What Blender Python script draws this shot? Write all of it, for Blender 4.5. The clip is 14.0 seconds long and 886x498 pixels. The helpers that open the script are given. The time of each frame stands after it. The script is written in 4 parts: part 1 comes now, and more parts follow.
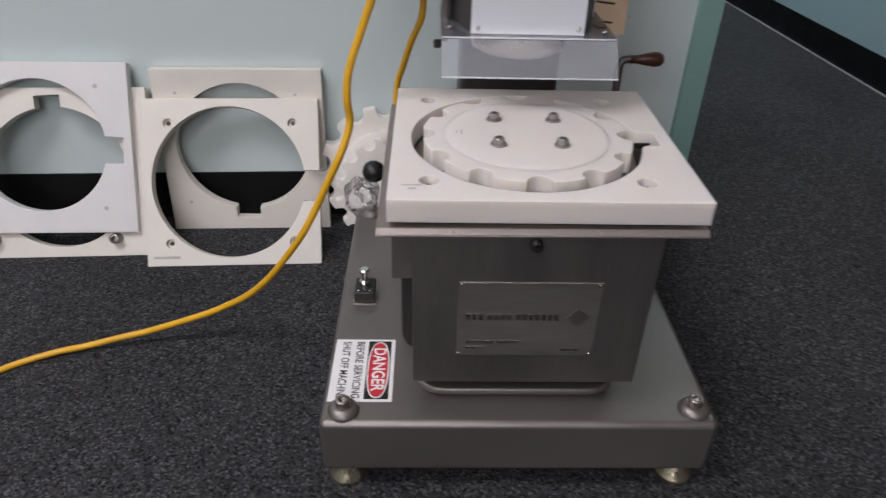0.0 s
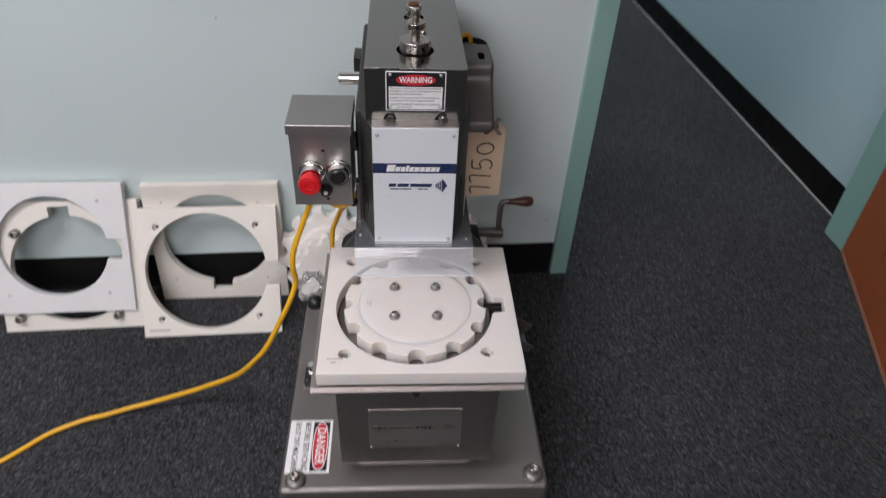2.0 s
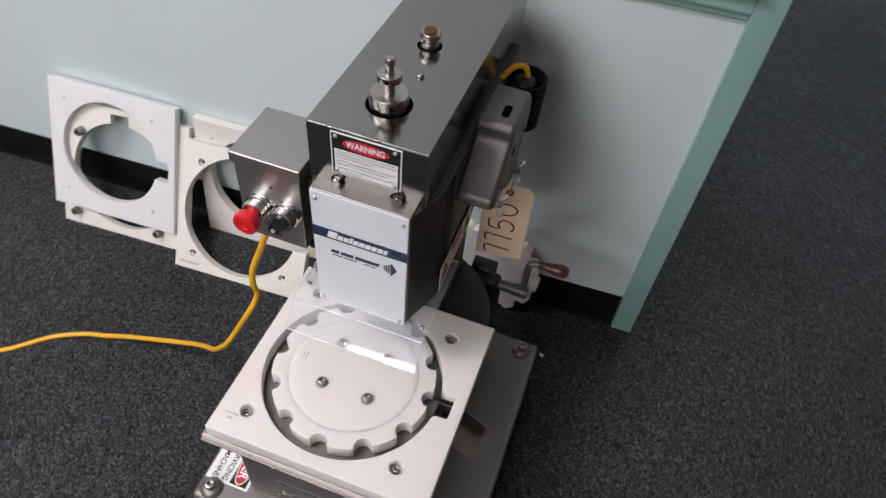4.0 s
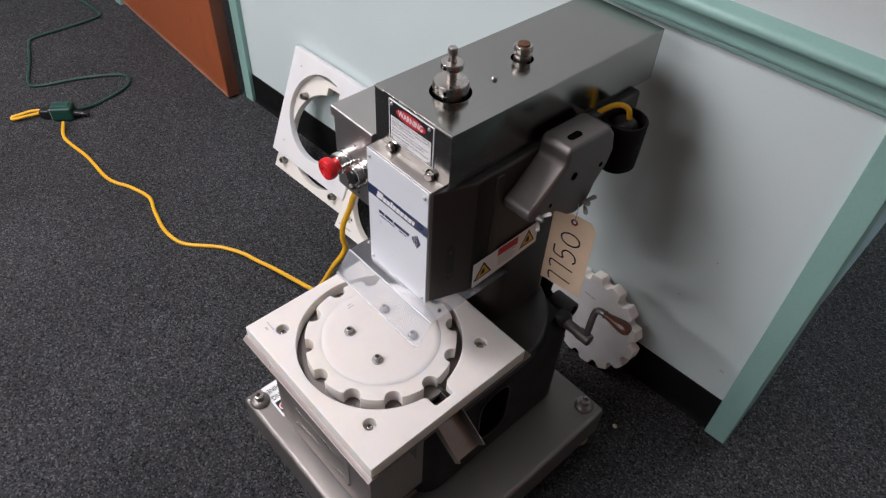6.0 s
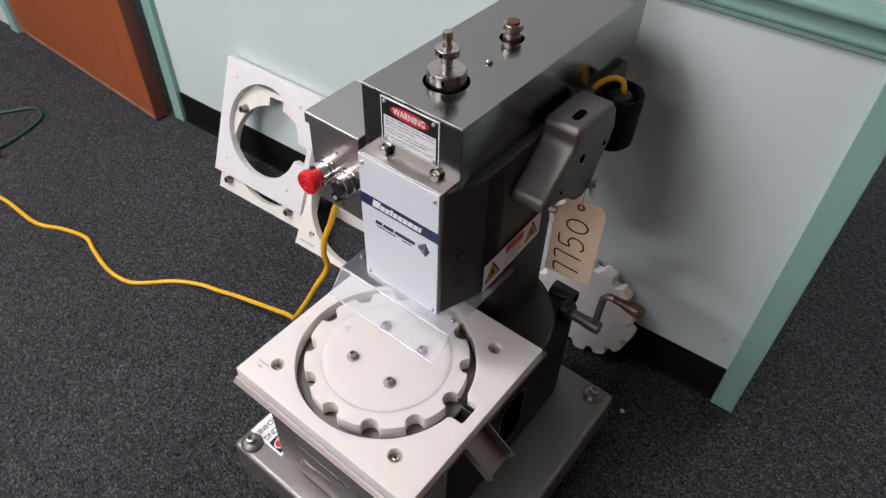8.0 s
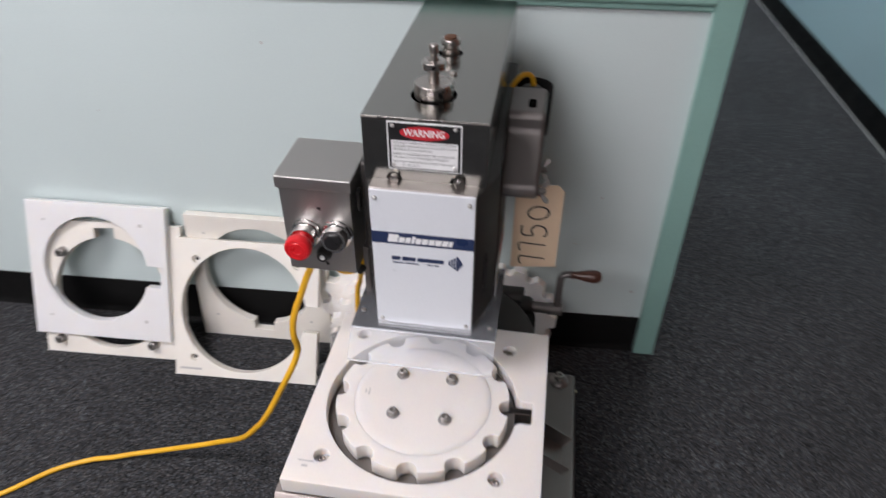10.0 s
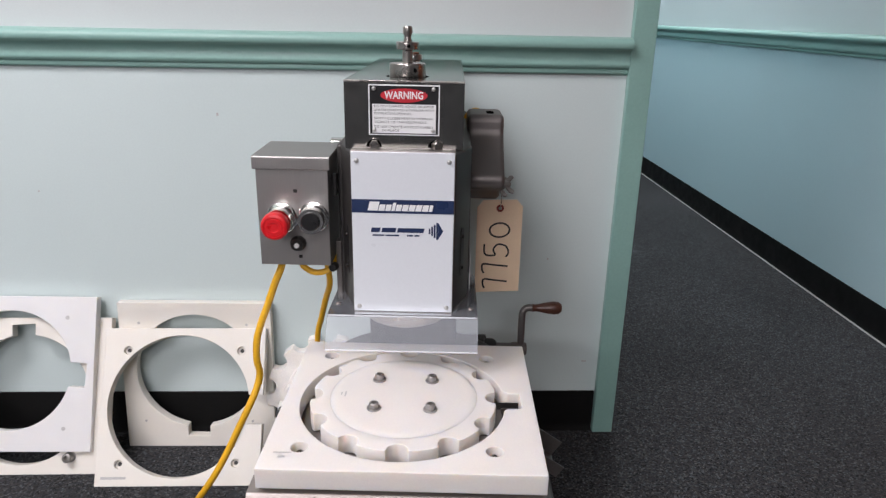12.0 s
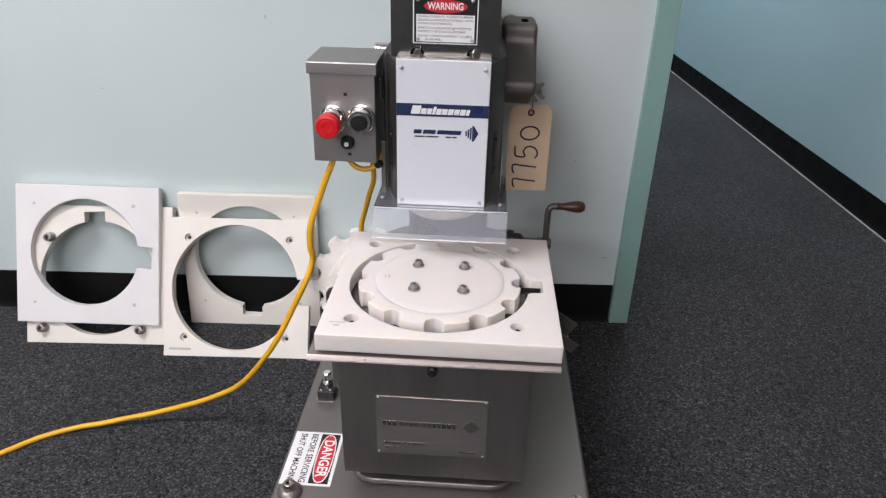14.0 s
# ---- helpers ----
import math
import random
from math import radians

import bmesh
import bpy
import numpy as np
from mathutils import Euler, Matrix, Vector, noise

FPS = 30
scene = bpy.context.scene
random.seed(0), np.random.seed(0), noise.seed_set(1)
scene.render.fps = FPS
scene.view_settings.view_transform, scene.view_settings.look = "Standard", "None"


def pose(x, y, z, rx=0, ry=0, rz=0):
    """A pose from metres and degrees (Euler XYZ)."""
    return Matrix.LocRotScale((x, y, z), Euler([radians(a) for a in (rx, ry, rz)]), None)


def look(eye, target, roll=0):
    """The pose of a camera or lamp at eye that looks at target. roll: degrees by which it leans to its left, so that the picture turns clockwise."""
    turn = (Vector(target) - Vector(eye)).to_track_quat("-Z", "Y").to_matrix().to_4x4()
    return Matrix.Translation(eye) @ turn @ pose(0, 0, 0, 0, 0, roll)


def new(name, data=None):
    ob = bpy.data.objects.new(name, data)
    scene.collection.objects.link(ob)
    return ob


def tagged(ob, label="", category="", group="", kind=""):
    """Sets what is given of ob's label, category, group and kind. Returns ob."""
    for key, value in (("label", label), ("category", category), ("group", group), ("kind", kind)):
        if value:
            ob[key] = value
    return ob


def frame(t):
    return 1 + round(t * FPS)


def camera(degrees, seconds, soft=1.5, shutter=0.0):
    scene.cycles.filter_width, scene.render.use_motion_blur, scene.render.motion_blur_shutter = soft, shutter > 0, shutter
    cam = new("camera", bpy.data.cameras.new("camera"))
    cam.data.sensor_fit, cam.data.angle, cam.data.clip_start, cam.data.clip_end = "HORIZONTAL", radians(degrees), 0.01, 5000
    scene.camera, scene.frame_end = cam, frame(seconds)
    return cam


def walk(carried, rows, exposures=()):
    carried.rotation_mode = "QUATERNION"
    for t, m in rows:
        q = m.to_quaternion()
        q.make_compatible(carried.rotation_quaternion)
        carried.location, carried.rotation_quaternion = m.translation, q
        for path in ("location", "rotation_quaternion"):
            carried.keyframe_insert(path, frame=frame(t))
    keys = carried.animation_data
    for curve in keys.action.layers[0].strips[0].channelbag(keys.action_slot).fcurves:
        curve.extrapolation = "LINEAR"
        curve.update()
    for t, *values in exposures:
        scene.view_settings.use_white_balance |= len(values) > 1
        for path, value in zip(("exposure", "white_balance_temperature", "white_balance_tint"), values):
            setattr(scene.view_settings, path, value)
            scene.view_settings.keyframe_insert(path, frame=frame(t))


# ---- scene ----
cam = camera(66.1, 14.0, 1.3, 0.5)
PATH = [
    (0, (-0.149, -1.304, 0.756), (-0.014, 0.363, -0.34), 1.5),
    (0.5, (-0.119, -1.363, 0.793), (0.071, 0.334, -0.249), 1.6),
    (1, (-0.122, -1.429, 0.842), (0.048, 0.395, 0.04), 0.3),
    (1.5, (-0.093, -1.447, 0.963), (0.02, 0.362, 0.118), 1.6),
    (2, (-0.067, -1.427, 1.244), (0.142, 0.12, -0.007), 3.0),
    (2.5, (-0.054, -1.365, 1.342), (0.087, 0.03, -0.084), 3.0),
    (3, (0.002, -1.227, 1.338), (0.049, 0.104, -0.155), 3.5),
    (3.2, (0.038, -1.179, 1.33), (0.047, 0.139, -0.175), 4.1),
    (5.3, (0.492, -1.008, 1.326), (-0.343, 0.066, -0.14), 4.5),
    (5.5, (0.51, -1.011, 1.325), (-0.382, 0.042, -0.123), 3.5),
    (6, (0.527, -1.005, 1.316), (-0.423, 0.036, -0.103), 3.5),
    (6.5, (0.52, -0.999, 1.308), (-0.411, 0.069, -0.104), 3.6),
    (7, (0.502, -0.998, 1.291), (-0.414, 0.091, -0.115), 3.5),
    (7.5, (0.463, -1.008, 1.279), (-0.398, 0.1, -0.146), 3.3),
    (7.7, (0.44, -1.014, 1.271), (-0.392, 0.118, -0.153), 2.7),
    (9.8, (0.149, -1.143, 1.204), (-0.209, 0.375, -0.048), -1.2),
    (10, (0.1, -1.201, 1.185), (-0.067, 0.38, -0.029), 0.2),
    (10.5, (0.043, -1.273, 1.112), (0.038, 0.368, -0.032), 0.6),
    (11, (0.025, -1.313, 0.995), (0.091, 0.42, -0.001), 2.0),
    (11.5, (0.023, -1.335, 0.946), (0.118, 0.519, 0.201), 0.8),
    (12, (0.021, -1.361, 0.911), (0.099, 0.529, 0.261), 1.1),
    (12.5, (0.022, -1.415, 0.922), (0.057, 0.447, 0.194), 1.5),
    (13, (0.021, -1.466, 0.935), (0.044, 0.349, 0.096), 2.4),
    (13.5, (0.013, -1.465, 0.937), (0.026, 0.312, 0.02), 2.0),
    (14, (0.01, -1.463, 0.946), (0.008, 0.314, 0.028), 1.4),
]
EXPOSURES = [(0, -0.53), (0.5, -0.11), (1, -0.24), (1.5, -0.39), (2, -0.38), (2.2, -0.38), (2.5, -0.28), (3, -0.18), (5.5, -0.11), (6, -0.05), (6.5, 0.0), (7.5, 0.0), (10, -0.07), (10.5, -0.05), (11, -0.01), (14, 0.0)]
walk(cam, [(t, look(eye, target, roll)) for t, eye, target, roll in PATH], EXPOSURES)

# ---- world, lamps, exposure ----
world = bpy.data.worlds.new("room_world")
world.use_nodes = True
world.node_tree.nodes["Background"].inputs[0].default_value = (0.6, 0.65, 0.7, 1)
world.node_tree.nodes["Background"].inputs[1].default_value = 0.03
scene.world = world
scene.view_settings.exposure = 0.0

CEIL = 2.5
# Unseen lamps: the second matches the guard's glare, the last four are added fill.
UNSEEN_TROFFERS = [(-1.20, -1.2, 48), (-0.60, -2.75, 26), (-2.8, -1.9, 10), (-2.0, -4.6, 54), (-0.5, -5.2, 70), (-1.6, -7.3, 80)]
# Unseen lamps added to light the hall and the space behind the brown door.
UNSEEN_HALL_LAMPS = [(0.95, 1.9, 23), (0.95, 4.4, 23), (-1.75, 1.35, 16)]


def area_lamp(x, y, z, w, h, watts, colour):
    data = bpy.data.lights.new("unseen_troffer_light", "AREA")
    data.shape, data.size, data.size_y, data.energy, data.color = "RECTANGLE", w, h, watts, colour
    ob = new("unseen_troffer_light", data)
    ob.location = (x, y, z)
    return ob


# Every unseen troffer gets an area lamp besides its glowing diffuser.
for lx, ly, watts in UNSEEN_TROFFERS:
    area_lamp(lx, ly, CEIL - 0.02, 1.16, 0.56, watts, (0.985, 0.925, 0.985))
for lx, ly, watts in UNSEEN_HALL_LAMPS:
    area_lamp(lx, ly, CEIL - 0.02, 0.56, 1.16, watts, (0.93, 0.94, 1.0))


# ---- materials ----
def material(name, base, rough=0.5, metal=0.0, vary=0.15, scale=40.0, fine=400.0, bump=0.05, stretch=(1, 1, 1), rough_vary=0.1, coat=0.0, spread=0.002, random_tint=0.0):
    """A node material with two scales of variation in colour and roughness and a fine relief."""
    m = bpy.data.materials.new(name)
    m.use_nodes = True
    nt = m.node_tree
    n, ln = nt.nodes, nt.links
    b = n["Principled BSDF"]
    tc = n.new("ShaderNodeTexCoord")
    mp = n.new("ShaderNodeMapping")
    mp.inputs["Scale"].default_value = stretch
    ln.new(tc.outputs["Object"], mp.inputs["Vector"])
    n1, n2 = n.new("ShaderNodeTexNoise"), n.new("ShaderNodeTexNoise")
    n1.inputs["Scale"].default_value, n2.inputs["Scale"].default_value = scale, fine
    n1.inputs["Detail"].default_value, n2.inputs["Detail"].default_value = 4, 3
    ln.new(mp.outputs[0], n1.inputs["Vector"])
    ln.new(mp.outputs[0], n2.inputs["Vector"])
    add = n.new("ShaderNodeMath")
    add.operation = "ADD"
    ln.new(n1.outputs["Fac"], add.inputs[0])
    ln.new(n2.outputs["Fac"], add.inputs[1])
    rng = n.new("ShaderNodeMapRange")
    rng.inputs["From Min"].default_value, rng.inputs["From Max"].default_value = 0.6, 1.4
    rng.inputs["To Min"].default_value, rng.inputs["To Max"].default_value = 1 - vary, 1 + vary
    ln.new(add.outputs[0], rng.inputs["Value"])
    mul = n.new("ShaderNodeMix")
    mul.data_type, mul.blend_type = "RGBA", "MULTIPLY"
    mul.inputs["Factor"].default_value = 1
    mul.inputs[6].default_value = (*base, 1)
    ln.new(rng.outputs[0], mul.inputs[7])
    ln.new(mul.outputs[2], b.inputs["Base Color"])
    rr = n.new("ShaderNodeMapRange")
    rr.inputs["From Min"].default_value, rr.inputs["From Max"].default_value = 0.3, 0.7
    rr.inputs["To Min"].default_value, rr.inputs["To Max"].default_value = max(0.02, rough - rough_vary), min(1, rough + rough_vary)
    ln.new(n1.outputs["Fac"], rr.inputs["Value"])
    ln.new(rr.outputs[0], b.inputs["Roughness"])
    b.inputs["Metallic"].default_value = metal
    b.inputs["Coat Weight"].default_value = coat
    if bump:
        bp = n.new("ShaderNodeBump")
        bp.inputs["Strength"].default_value, bp.inputs["Distance"].default_value = bump, spread
        ln.new(n2.outputs["Fac"], bp.inputs["Height"])
        ln.new(bp.outputs[0], b.inputs["Normal"])
    return m


def carpet_material():
    m = bpy.data.materials.new("charcoal_carpet")
    m.use_nodes = True
    nt = m.node_tree
    n, ln = nt.nodes, nt.links
    b = n["Principled BSDF"]
    tc = n.new("ShaderNodeTexCoord")
    big, mid, loop, tint = (n.new("ShaderNodeTexNoise") for _ in range(4))
    for node, s, d in ((big, 2.2, 3), (mid, 42, 3), (loop, 300, 4), (tint, 110, 2)):
        node.inputs["Scale"].default_value, node.inputs["Detail"].default_value = s, d
        ln.new(tc.outputs["Object"], node.inputs["Vector"])
    loop.inputs["Roughness"].default_value = 0.68
    # tufts: cells with a value of their own, their outline frayed by noise
    fray = n.new("ShaderNodeVectorMath")
    fray.operation = "SCALE"
    fray.inputs["Scale"].default_value = 0.003
    ln.new(loop.outputs["Color"], fray.inputs[0])
    moved = n.new("ShaderNodeVectorMath")
    ln.new(tc.outputs["Object"], moved.inputs[0])
    ln.new(fray.outputs[0], moved.inputs[1])
    tuft = n.new("ShaderNodeTexVoronoi")
    tuft.inputs["Scale"].default_value = 300
    ln.new(moved.outputs[0], tuft.inputs["Vector"])
    grey = n.new("ShaderNodeSeparateColor")
    ln.new(tuft.outputs["Color"], grey.inputs[0])
    mixer = n.new("ShaderNodeMix")
    mixer.inputs["Factor"].default_value = 0.47
    ln.new(loop.outputs["Fac"], mixer.inputs[2])
    ln.new(grey.outputs[0], mixer.inputs[3])
    mixer2 = n.new("ShaderNodeMix")
    mixer2.inputs["Factor"].default_value = 0.10
    ln.new(mixer.outputs[0], mixer2.inputs[2])
    ln.new(mid.outputs["Fac"], mixer2.inputs[3])
    ramp = n.new("ShaderNodeValToRGB")
    e = ramp.color_ramp.elements
    e[0].position, e[0].color = 0.300, (0.0040, 0.0043, 0.0048, 1)
    e[1].position, e[1].color = 0.74, (0.110, 0.113, 0.119, 1)
    for stop, value in ((0.39, 0.0235), (0.62, 0.0400)):
        ramp.color_ramp.elements.new(stop).color = (value * 0.98, value, value * 1.06, 1)
    ln.new(mixer2.outputs[0], ramp.inputs["Fac"])
    tr = n.new("ShaderNodeValToRGB")
    te = tr.color_ramp.elements
    te[0].position, te[0].color = 0.40, (0.93, 0.99, 1.06, 1)
    te[1].position, te[1].color = 0.62, (1.10, 1.02, 0.96, 1)
    ln.new(tint.outputs["Fac"], tr.inputs["Fac"])
    mul = n.new("ShaderNodeMix")
    mul.data_type, mul.blend_type = "RGBA", "MULTIPLY"
    mul.inputs["Factor"].default_value = 1
    ln.new(ramp.outputs["Color"], mul.inputs[6])
    ln.new(tr.outputs["Color"], mul.inputs[7])
    wear = n.new("ShaderNodeMapRange")
    wear.inputs["From Min"].default_value, wear.inputs["From Max"].default_value = 0.3, 0.7
    wear.inputs["To Min"].default_value, wear.inputs["To Max"].default_value = 0.82, 1.18
    ln.new(big.outputs["Fac"], wear.inputs["Value"])
    mul2 = n.new("ShaderNodeMix")
    mul2.data_type, mul2.blend_type = "RGBA", "MULTIPLY"
    mul2.inputs["Factor"].default_value = 1
    ln.new(mul.outputs[2], mul2.inputs[6])
    ln.new(wear.outputs[0], mul2.inputs[7])
    ln.new(mul2.outputs[2], b.inputs["Base Color"])
    b.inputs["Roughness"].default_value = 0.95
    b.inputs["Specular IOR Level"].default_value = 0.15
    b.inputs["Sheen Weight"].default_value = 0.05
    bp = n.new("ShaderNodeBump")
    bp.inputs["Strength"].default_value, bp.inputs["Distance"].default_value = 0.6, 0.003
    ln.new(mixer2.outputs[0], bp.inputs["Height"])
    ln.new(bp.outputs[0], b.inputs["Normal"])
    return m


def film_material(name, rough, haze, tint, cloud=(0.68, 0.70, 0.74)):
    """A thin clear sheet: see-through, glossy by Fresnel, with a little white haze."""
    m = bpy.data.materials.new(name)
    m.use_nodes = True
    n, ln = m.node_tree.nodes, m.node_tree.links
    n.remove(n["Principled BSDF"])
    clear, gloss, milk = n.new("ShaderNodeBsdfTransparent"), n.new("ShaderNodeBsdfGlossy"), n.new("ShaderNodeBsdfDiffuse")
    clear.inputs[0].default_value = (tint, tint + 0.004, tint + 0.008, 1)
    gloss.inputs["Roughness"].default_value = rough
    milk.inputs[0].default_value = (*cloud, 1)
    fres = n.new("ShaderNodeFresnel")
    fres.inputs["IOR"].default_value = 1.5
    hazy, both = n.new("ShaderNodeMixShader"), n.new("ShaderNodeMixShader")
    hazy.inputs[0].default_value = haze
    ln.new(clear.outputs[0], hazy.inputs[1])
    ln.new(milk.outputs[0], hazy.inputs[2])
    ln.new(fres.outputs[0], both.inputs[0])
    ln.new(hazy.outputs[0], both.inputs[1])
    ln.new(gloss.outputs[0], both.inputs[2])
    ln.new(both.outputs[0], n["Material Output"].inputs[0])
    return m


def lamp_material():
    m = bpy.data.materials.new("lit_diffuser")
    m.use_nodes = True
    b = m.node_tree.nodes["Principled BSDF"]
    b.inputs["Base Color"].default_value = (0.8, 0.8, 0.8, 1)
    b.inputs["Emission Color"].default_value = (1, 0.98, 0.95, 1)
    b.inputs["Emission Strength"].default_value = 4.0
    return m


def plastic(name, base, rough=0.5, vary=0.05, soft=0.0, **more):
    m = material(name, base, rough, 0.0, vary, **more)
    if soft:
        b = m.node_tree.nodes["Principled BSDF"]
        b.inputs["Subsurface Weight"].default_value = soft
        b.inputs["Subsurface Radius"].default_value = (0.020, 0.017, 0.013)
        b.inputs["Subsurface Scale"].default_value = 0.7
    return m


CARPET = carpet_material()
WALL = material("mint_grey_wall_paint", (0.578, 0.666, 0.660), 0.55, 0, 0.03, 3, 260, 0.10, spread=0.0012)
WALL_UP = material("pale_grey_wall_paint", (0.555, 0.60, 0.60), 0.55, 0, 0.03, 3, 260, 0.10, spread=0.0012)
HALL = material("blue_grey_wall_paint", (0.45, 0.59, 0.63), 0.5, 0, 0.03, 3, 260, 0.10, spread=0.0012)
# Dark colour for the unseen far wall that the hood mirrors.
DARK_FAR_WALL = material("dark_unseen_wall", (0.10, 0.105, 0.11), 0.9, 0, 0.1, 6, 300, 0.1)
GREEN = material("green_trim_paint", (0.245, 0.42, 0.375), 0.38, 0, 0.06, 9, 220, 0.05, spread=0.001)
BASE_BLACK = material("black_rubber_cove", (0.006, 0.006, 0.006), 0.6, 0, 0.3, 20, 300, 0.04)
CEILING = material("white_ceiling_tile", (0.78, 0.78, 0.76), 0.9, 0, 0.05, 8, 300, 0.3)
DOOR = material("reddish_brown_door_veneer", (0.31, 0.080, 0.026), 0.36, 0, 0.30, 5, 60, 0.04, stretch=(9, 9, 0.6))
DOOR_WORN = material("worn_door_bottom", (0.36, 0.17, 0.11), 0.6, 0, 0.35, 18, 90, 0.05, stretch=(1, 1, 3))
DOOR_EDGE = material("dark_door_edge", (0.15, 0.045, 0.022), 0.5, 0, 0.3, 8, 80, 0.05, stretch=(6, 6, 0.6))
STEEL = material("brushed_stainless_steel", (0.37, 0.345, 0.325), 0.40, 1.0, 0.05, 5, 60, 0.012, stretch=(0.4, 14, 14), rough_vary=0.04, spread=0.0004)
COVER = material("dull_stainless_cover", (0.46, 0.43, 0.405), 0.39, 1.0, 0.09, 5, 40, 0.012, stretch=(4, 4, 0.7), rough_vary=0.06, spread=0.0004)
PLATE = material("etched_steel_plate", (0.51, 0.48, 0.455), 0.41, 0.95, 0.10, 6, 50, 0.012, stretch=(0.7, 4, 4), rough_vary=0.05, spread=0.0004)
BOX_STEEL = material("satin_stainless_box", (0.42, 0.405, 0.39), 0.46, 1.0, 0.05, 5, 60, 0.015, stretch=(14, 14, 0.4), rough_vary=0.04, spread=0.0004)
STEEL_TOP = material("brushed_stainless_hood", (0.285, 0.283, 0.268), 0.19, 1.0, 0.05, 4, 50, 0.012, stretch=(14, 0.4, 14), rough_vary=0.04, spread=0.0004)
SHEET = material("satin_sheet_edge", (0.30, 0.265, 0.248), 0.42, 0.62, 0.06, 6, 300, 0.02, rough_vary=0.05, spread=0.0004)
BLAST = material("bead_blasted_steel", (0.235, 0.217, 0.206), 0.42, 0.74, 0.09, 9, 900, 0.04, rough_vary=0.05, spread=0.0004)
CAST = material("grey_cast_metal", (0.165, 0.150, 0.143), 0.50, 0.75, 0.07, 10, 700, 0.05, rough_vary=0.06, spread=0.0005)
CHUTE = material("dull_bent_stainless", (0.26, 0.235, 0.22), 0.36, 0.95, 0.10, 8, 60, 0.02, stretch=(6, 0.6, 6), rough_vary=0.06, spread=0.0004)
CAST_DARK = material("dark_cast_metal", (0.072, 0.067, 0.064), 0.48, 0.7, 0.10, 12, 700, 0.05, rough_vary=0.06, spread=0.0005)
CAST_MID = material("grey_cast_iron", (0.075, 0.070, 0.067), 0.42, 0.6, 0.10, 12, 700, 0.05, rough_vary=0.06, spread=0.0005)
# Cast iron again, darkened to paint in the shade on the pedestal.
CAST_SHADED = material("shaded_cast_iron", (0.020, 0.019, 0.018), 0.60, 0.2, 0.15, 12, 700, 0.05, rough_vary=0.06, spread=0.0005)
CAST_SHADED.node_tree.nodes["Principled BSDF"].inputs["Specular IOR Level"].default_value = 0.3
# Gloss-free black that paints the shade inside openings.
OPENING_SHADE = material("opening_shade_black", (0.003, 0.003, 0.003), 1.0, 0, 0.1, bump=0.0)
OPENING_SHADE.node_tree.nodes["Principled BSDF"].inputs["Specular IOR Level"].default_value = 0.0
MATT_BLACK = material("matt_black_plastic", (0.008, 0.008, 0.008), 0.8, 0, 0.2, 30, 500, 0.05)
MATT_BLACK.node_tree.nodes["Principled BSDF"].inputs["Specular IOR Level"].default_value = 0.2
BASE_BLACK.node_tree.nodes["Principled BSDF"].inputs["Specular IOR Level"].default_value = 0.15
BLACK_OX = material("black_oxide_metal", (0.035, 0.033, 0.032), 0.42, 0.5, 0.25, 20, 400, 0.05)
CHROME = material("chrome", (0.78, 0.77, 0.75), 0.10, 1.0, 0.05, 30, 300, 0.0, rough_vary=0.05)
BRIGHT = material("bright_machined_steel", (0.43, 0.40, 0.375), 0.29, 1.0, 0.08, 40, 300, 0.02, rough_vary=0.08)
SCREW = material("nickel_plated_screw", (0.50, 0.49, 0.475), 0.38, 0.55, 0.10, 60, 400, 0.02, rough_vary=0.08)
BOLT = material("oiled_steel_bolt", (0.36, 0.345, 0.33), 0.38, 0.7, 0.15, 60, 400, 0.02, rough_vary=0.08)
DULL = material("dull_zinc_steel", (0.30, 0.285, 0.27), 0.45, 1.0, 0.12, 40, 300, 0.02, rough_vary=0.08)
BRASS = material("yellow_zinc_plate", (0.74, 0.66, 0.48), 0.32, 1.0, 0.15, 60, 400, 0.03)
RUST = material("rusty_steel_pin", (0.12, 0.055, 0.03), 0.7, 0.3, 0.4, 90, 500, 0.1)
HDPE = plastic("white_machined_plastic", (0.725, 0.692, 0.659), 0.55, 0.04, 0.75, scale=14, fine=500, bump=0.03)
HDPE_WHITE = plastic("bluish_white_plastic", (0.71, 0.705, 0.705), 0.55, 0.05, 0.35, scale=14, fine=500, bump=0.03)
HDPE_OLD = plastic("yellowed_white_plastic", (0.74, 0.706, 0.645), 0.52, 0.07, 0.2, scale=12, fine=500, bump=0.03)
HDPE_RAW = plastic("rough_white_plastic", (0.80, 0.77, 0.73), 0.6, 0.08, 0.4, scale=30, fine=300, bump=0.08)
HDPE.node_tree.nodes["Principled BSDF"].inputs["Specular IOR Level"].default_value = 0.25
PANEL = plastic("white_enamelled_panel", (0.69, 0.715, 0.75), 0.30, 0.02, scale=8, fine=300, bump=0.01)
NAVY = plastic("navy_blue_ink", (0.016, 0.030, 0.085), 0.35, 0.05, bump=0.0)
PRINT_WHITE = plastic("white_print", (0.80, 0.80, 0.80), 0.45, 0.04, bump=0.0)
PRINT_BLACK = plastic("black_print", (0.016, 0.016, 0.017), 0.45, 0.1, bump=0.0)
PRINT_BLACK.node_tree.nodes["Principled BSDF"].inputs["Specular IOR Level"].default_value = 0.25
PRINT_RED = plastic("red_print", (0.52, 0.022, 0.035), 0.4, 0.05, bump=0.0)
PRINT_GREY = plastic("faint_grey_print", (0.46, 0.45, 0.44), 0.6, 0.2, bump=0.0)
PRINT_AMBER = plastic("amber_print", (0.70, 0.40, 0.03), 0.45, 0.05, bump=0.0)
RED = plastic("red_button_plastic", (0.62, 0.012, 0.018), 0.32, 0.05, bump=0.01)
BLACK = plastic("black_plastic", (0.014, 0.014, 0.015), 0.32, 0.1, bump=0.02)
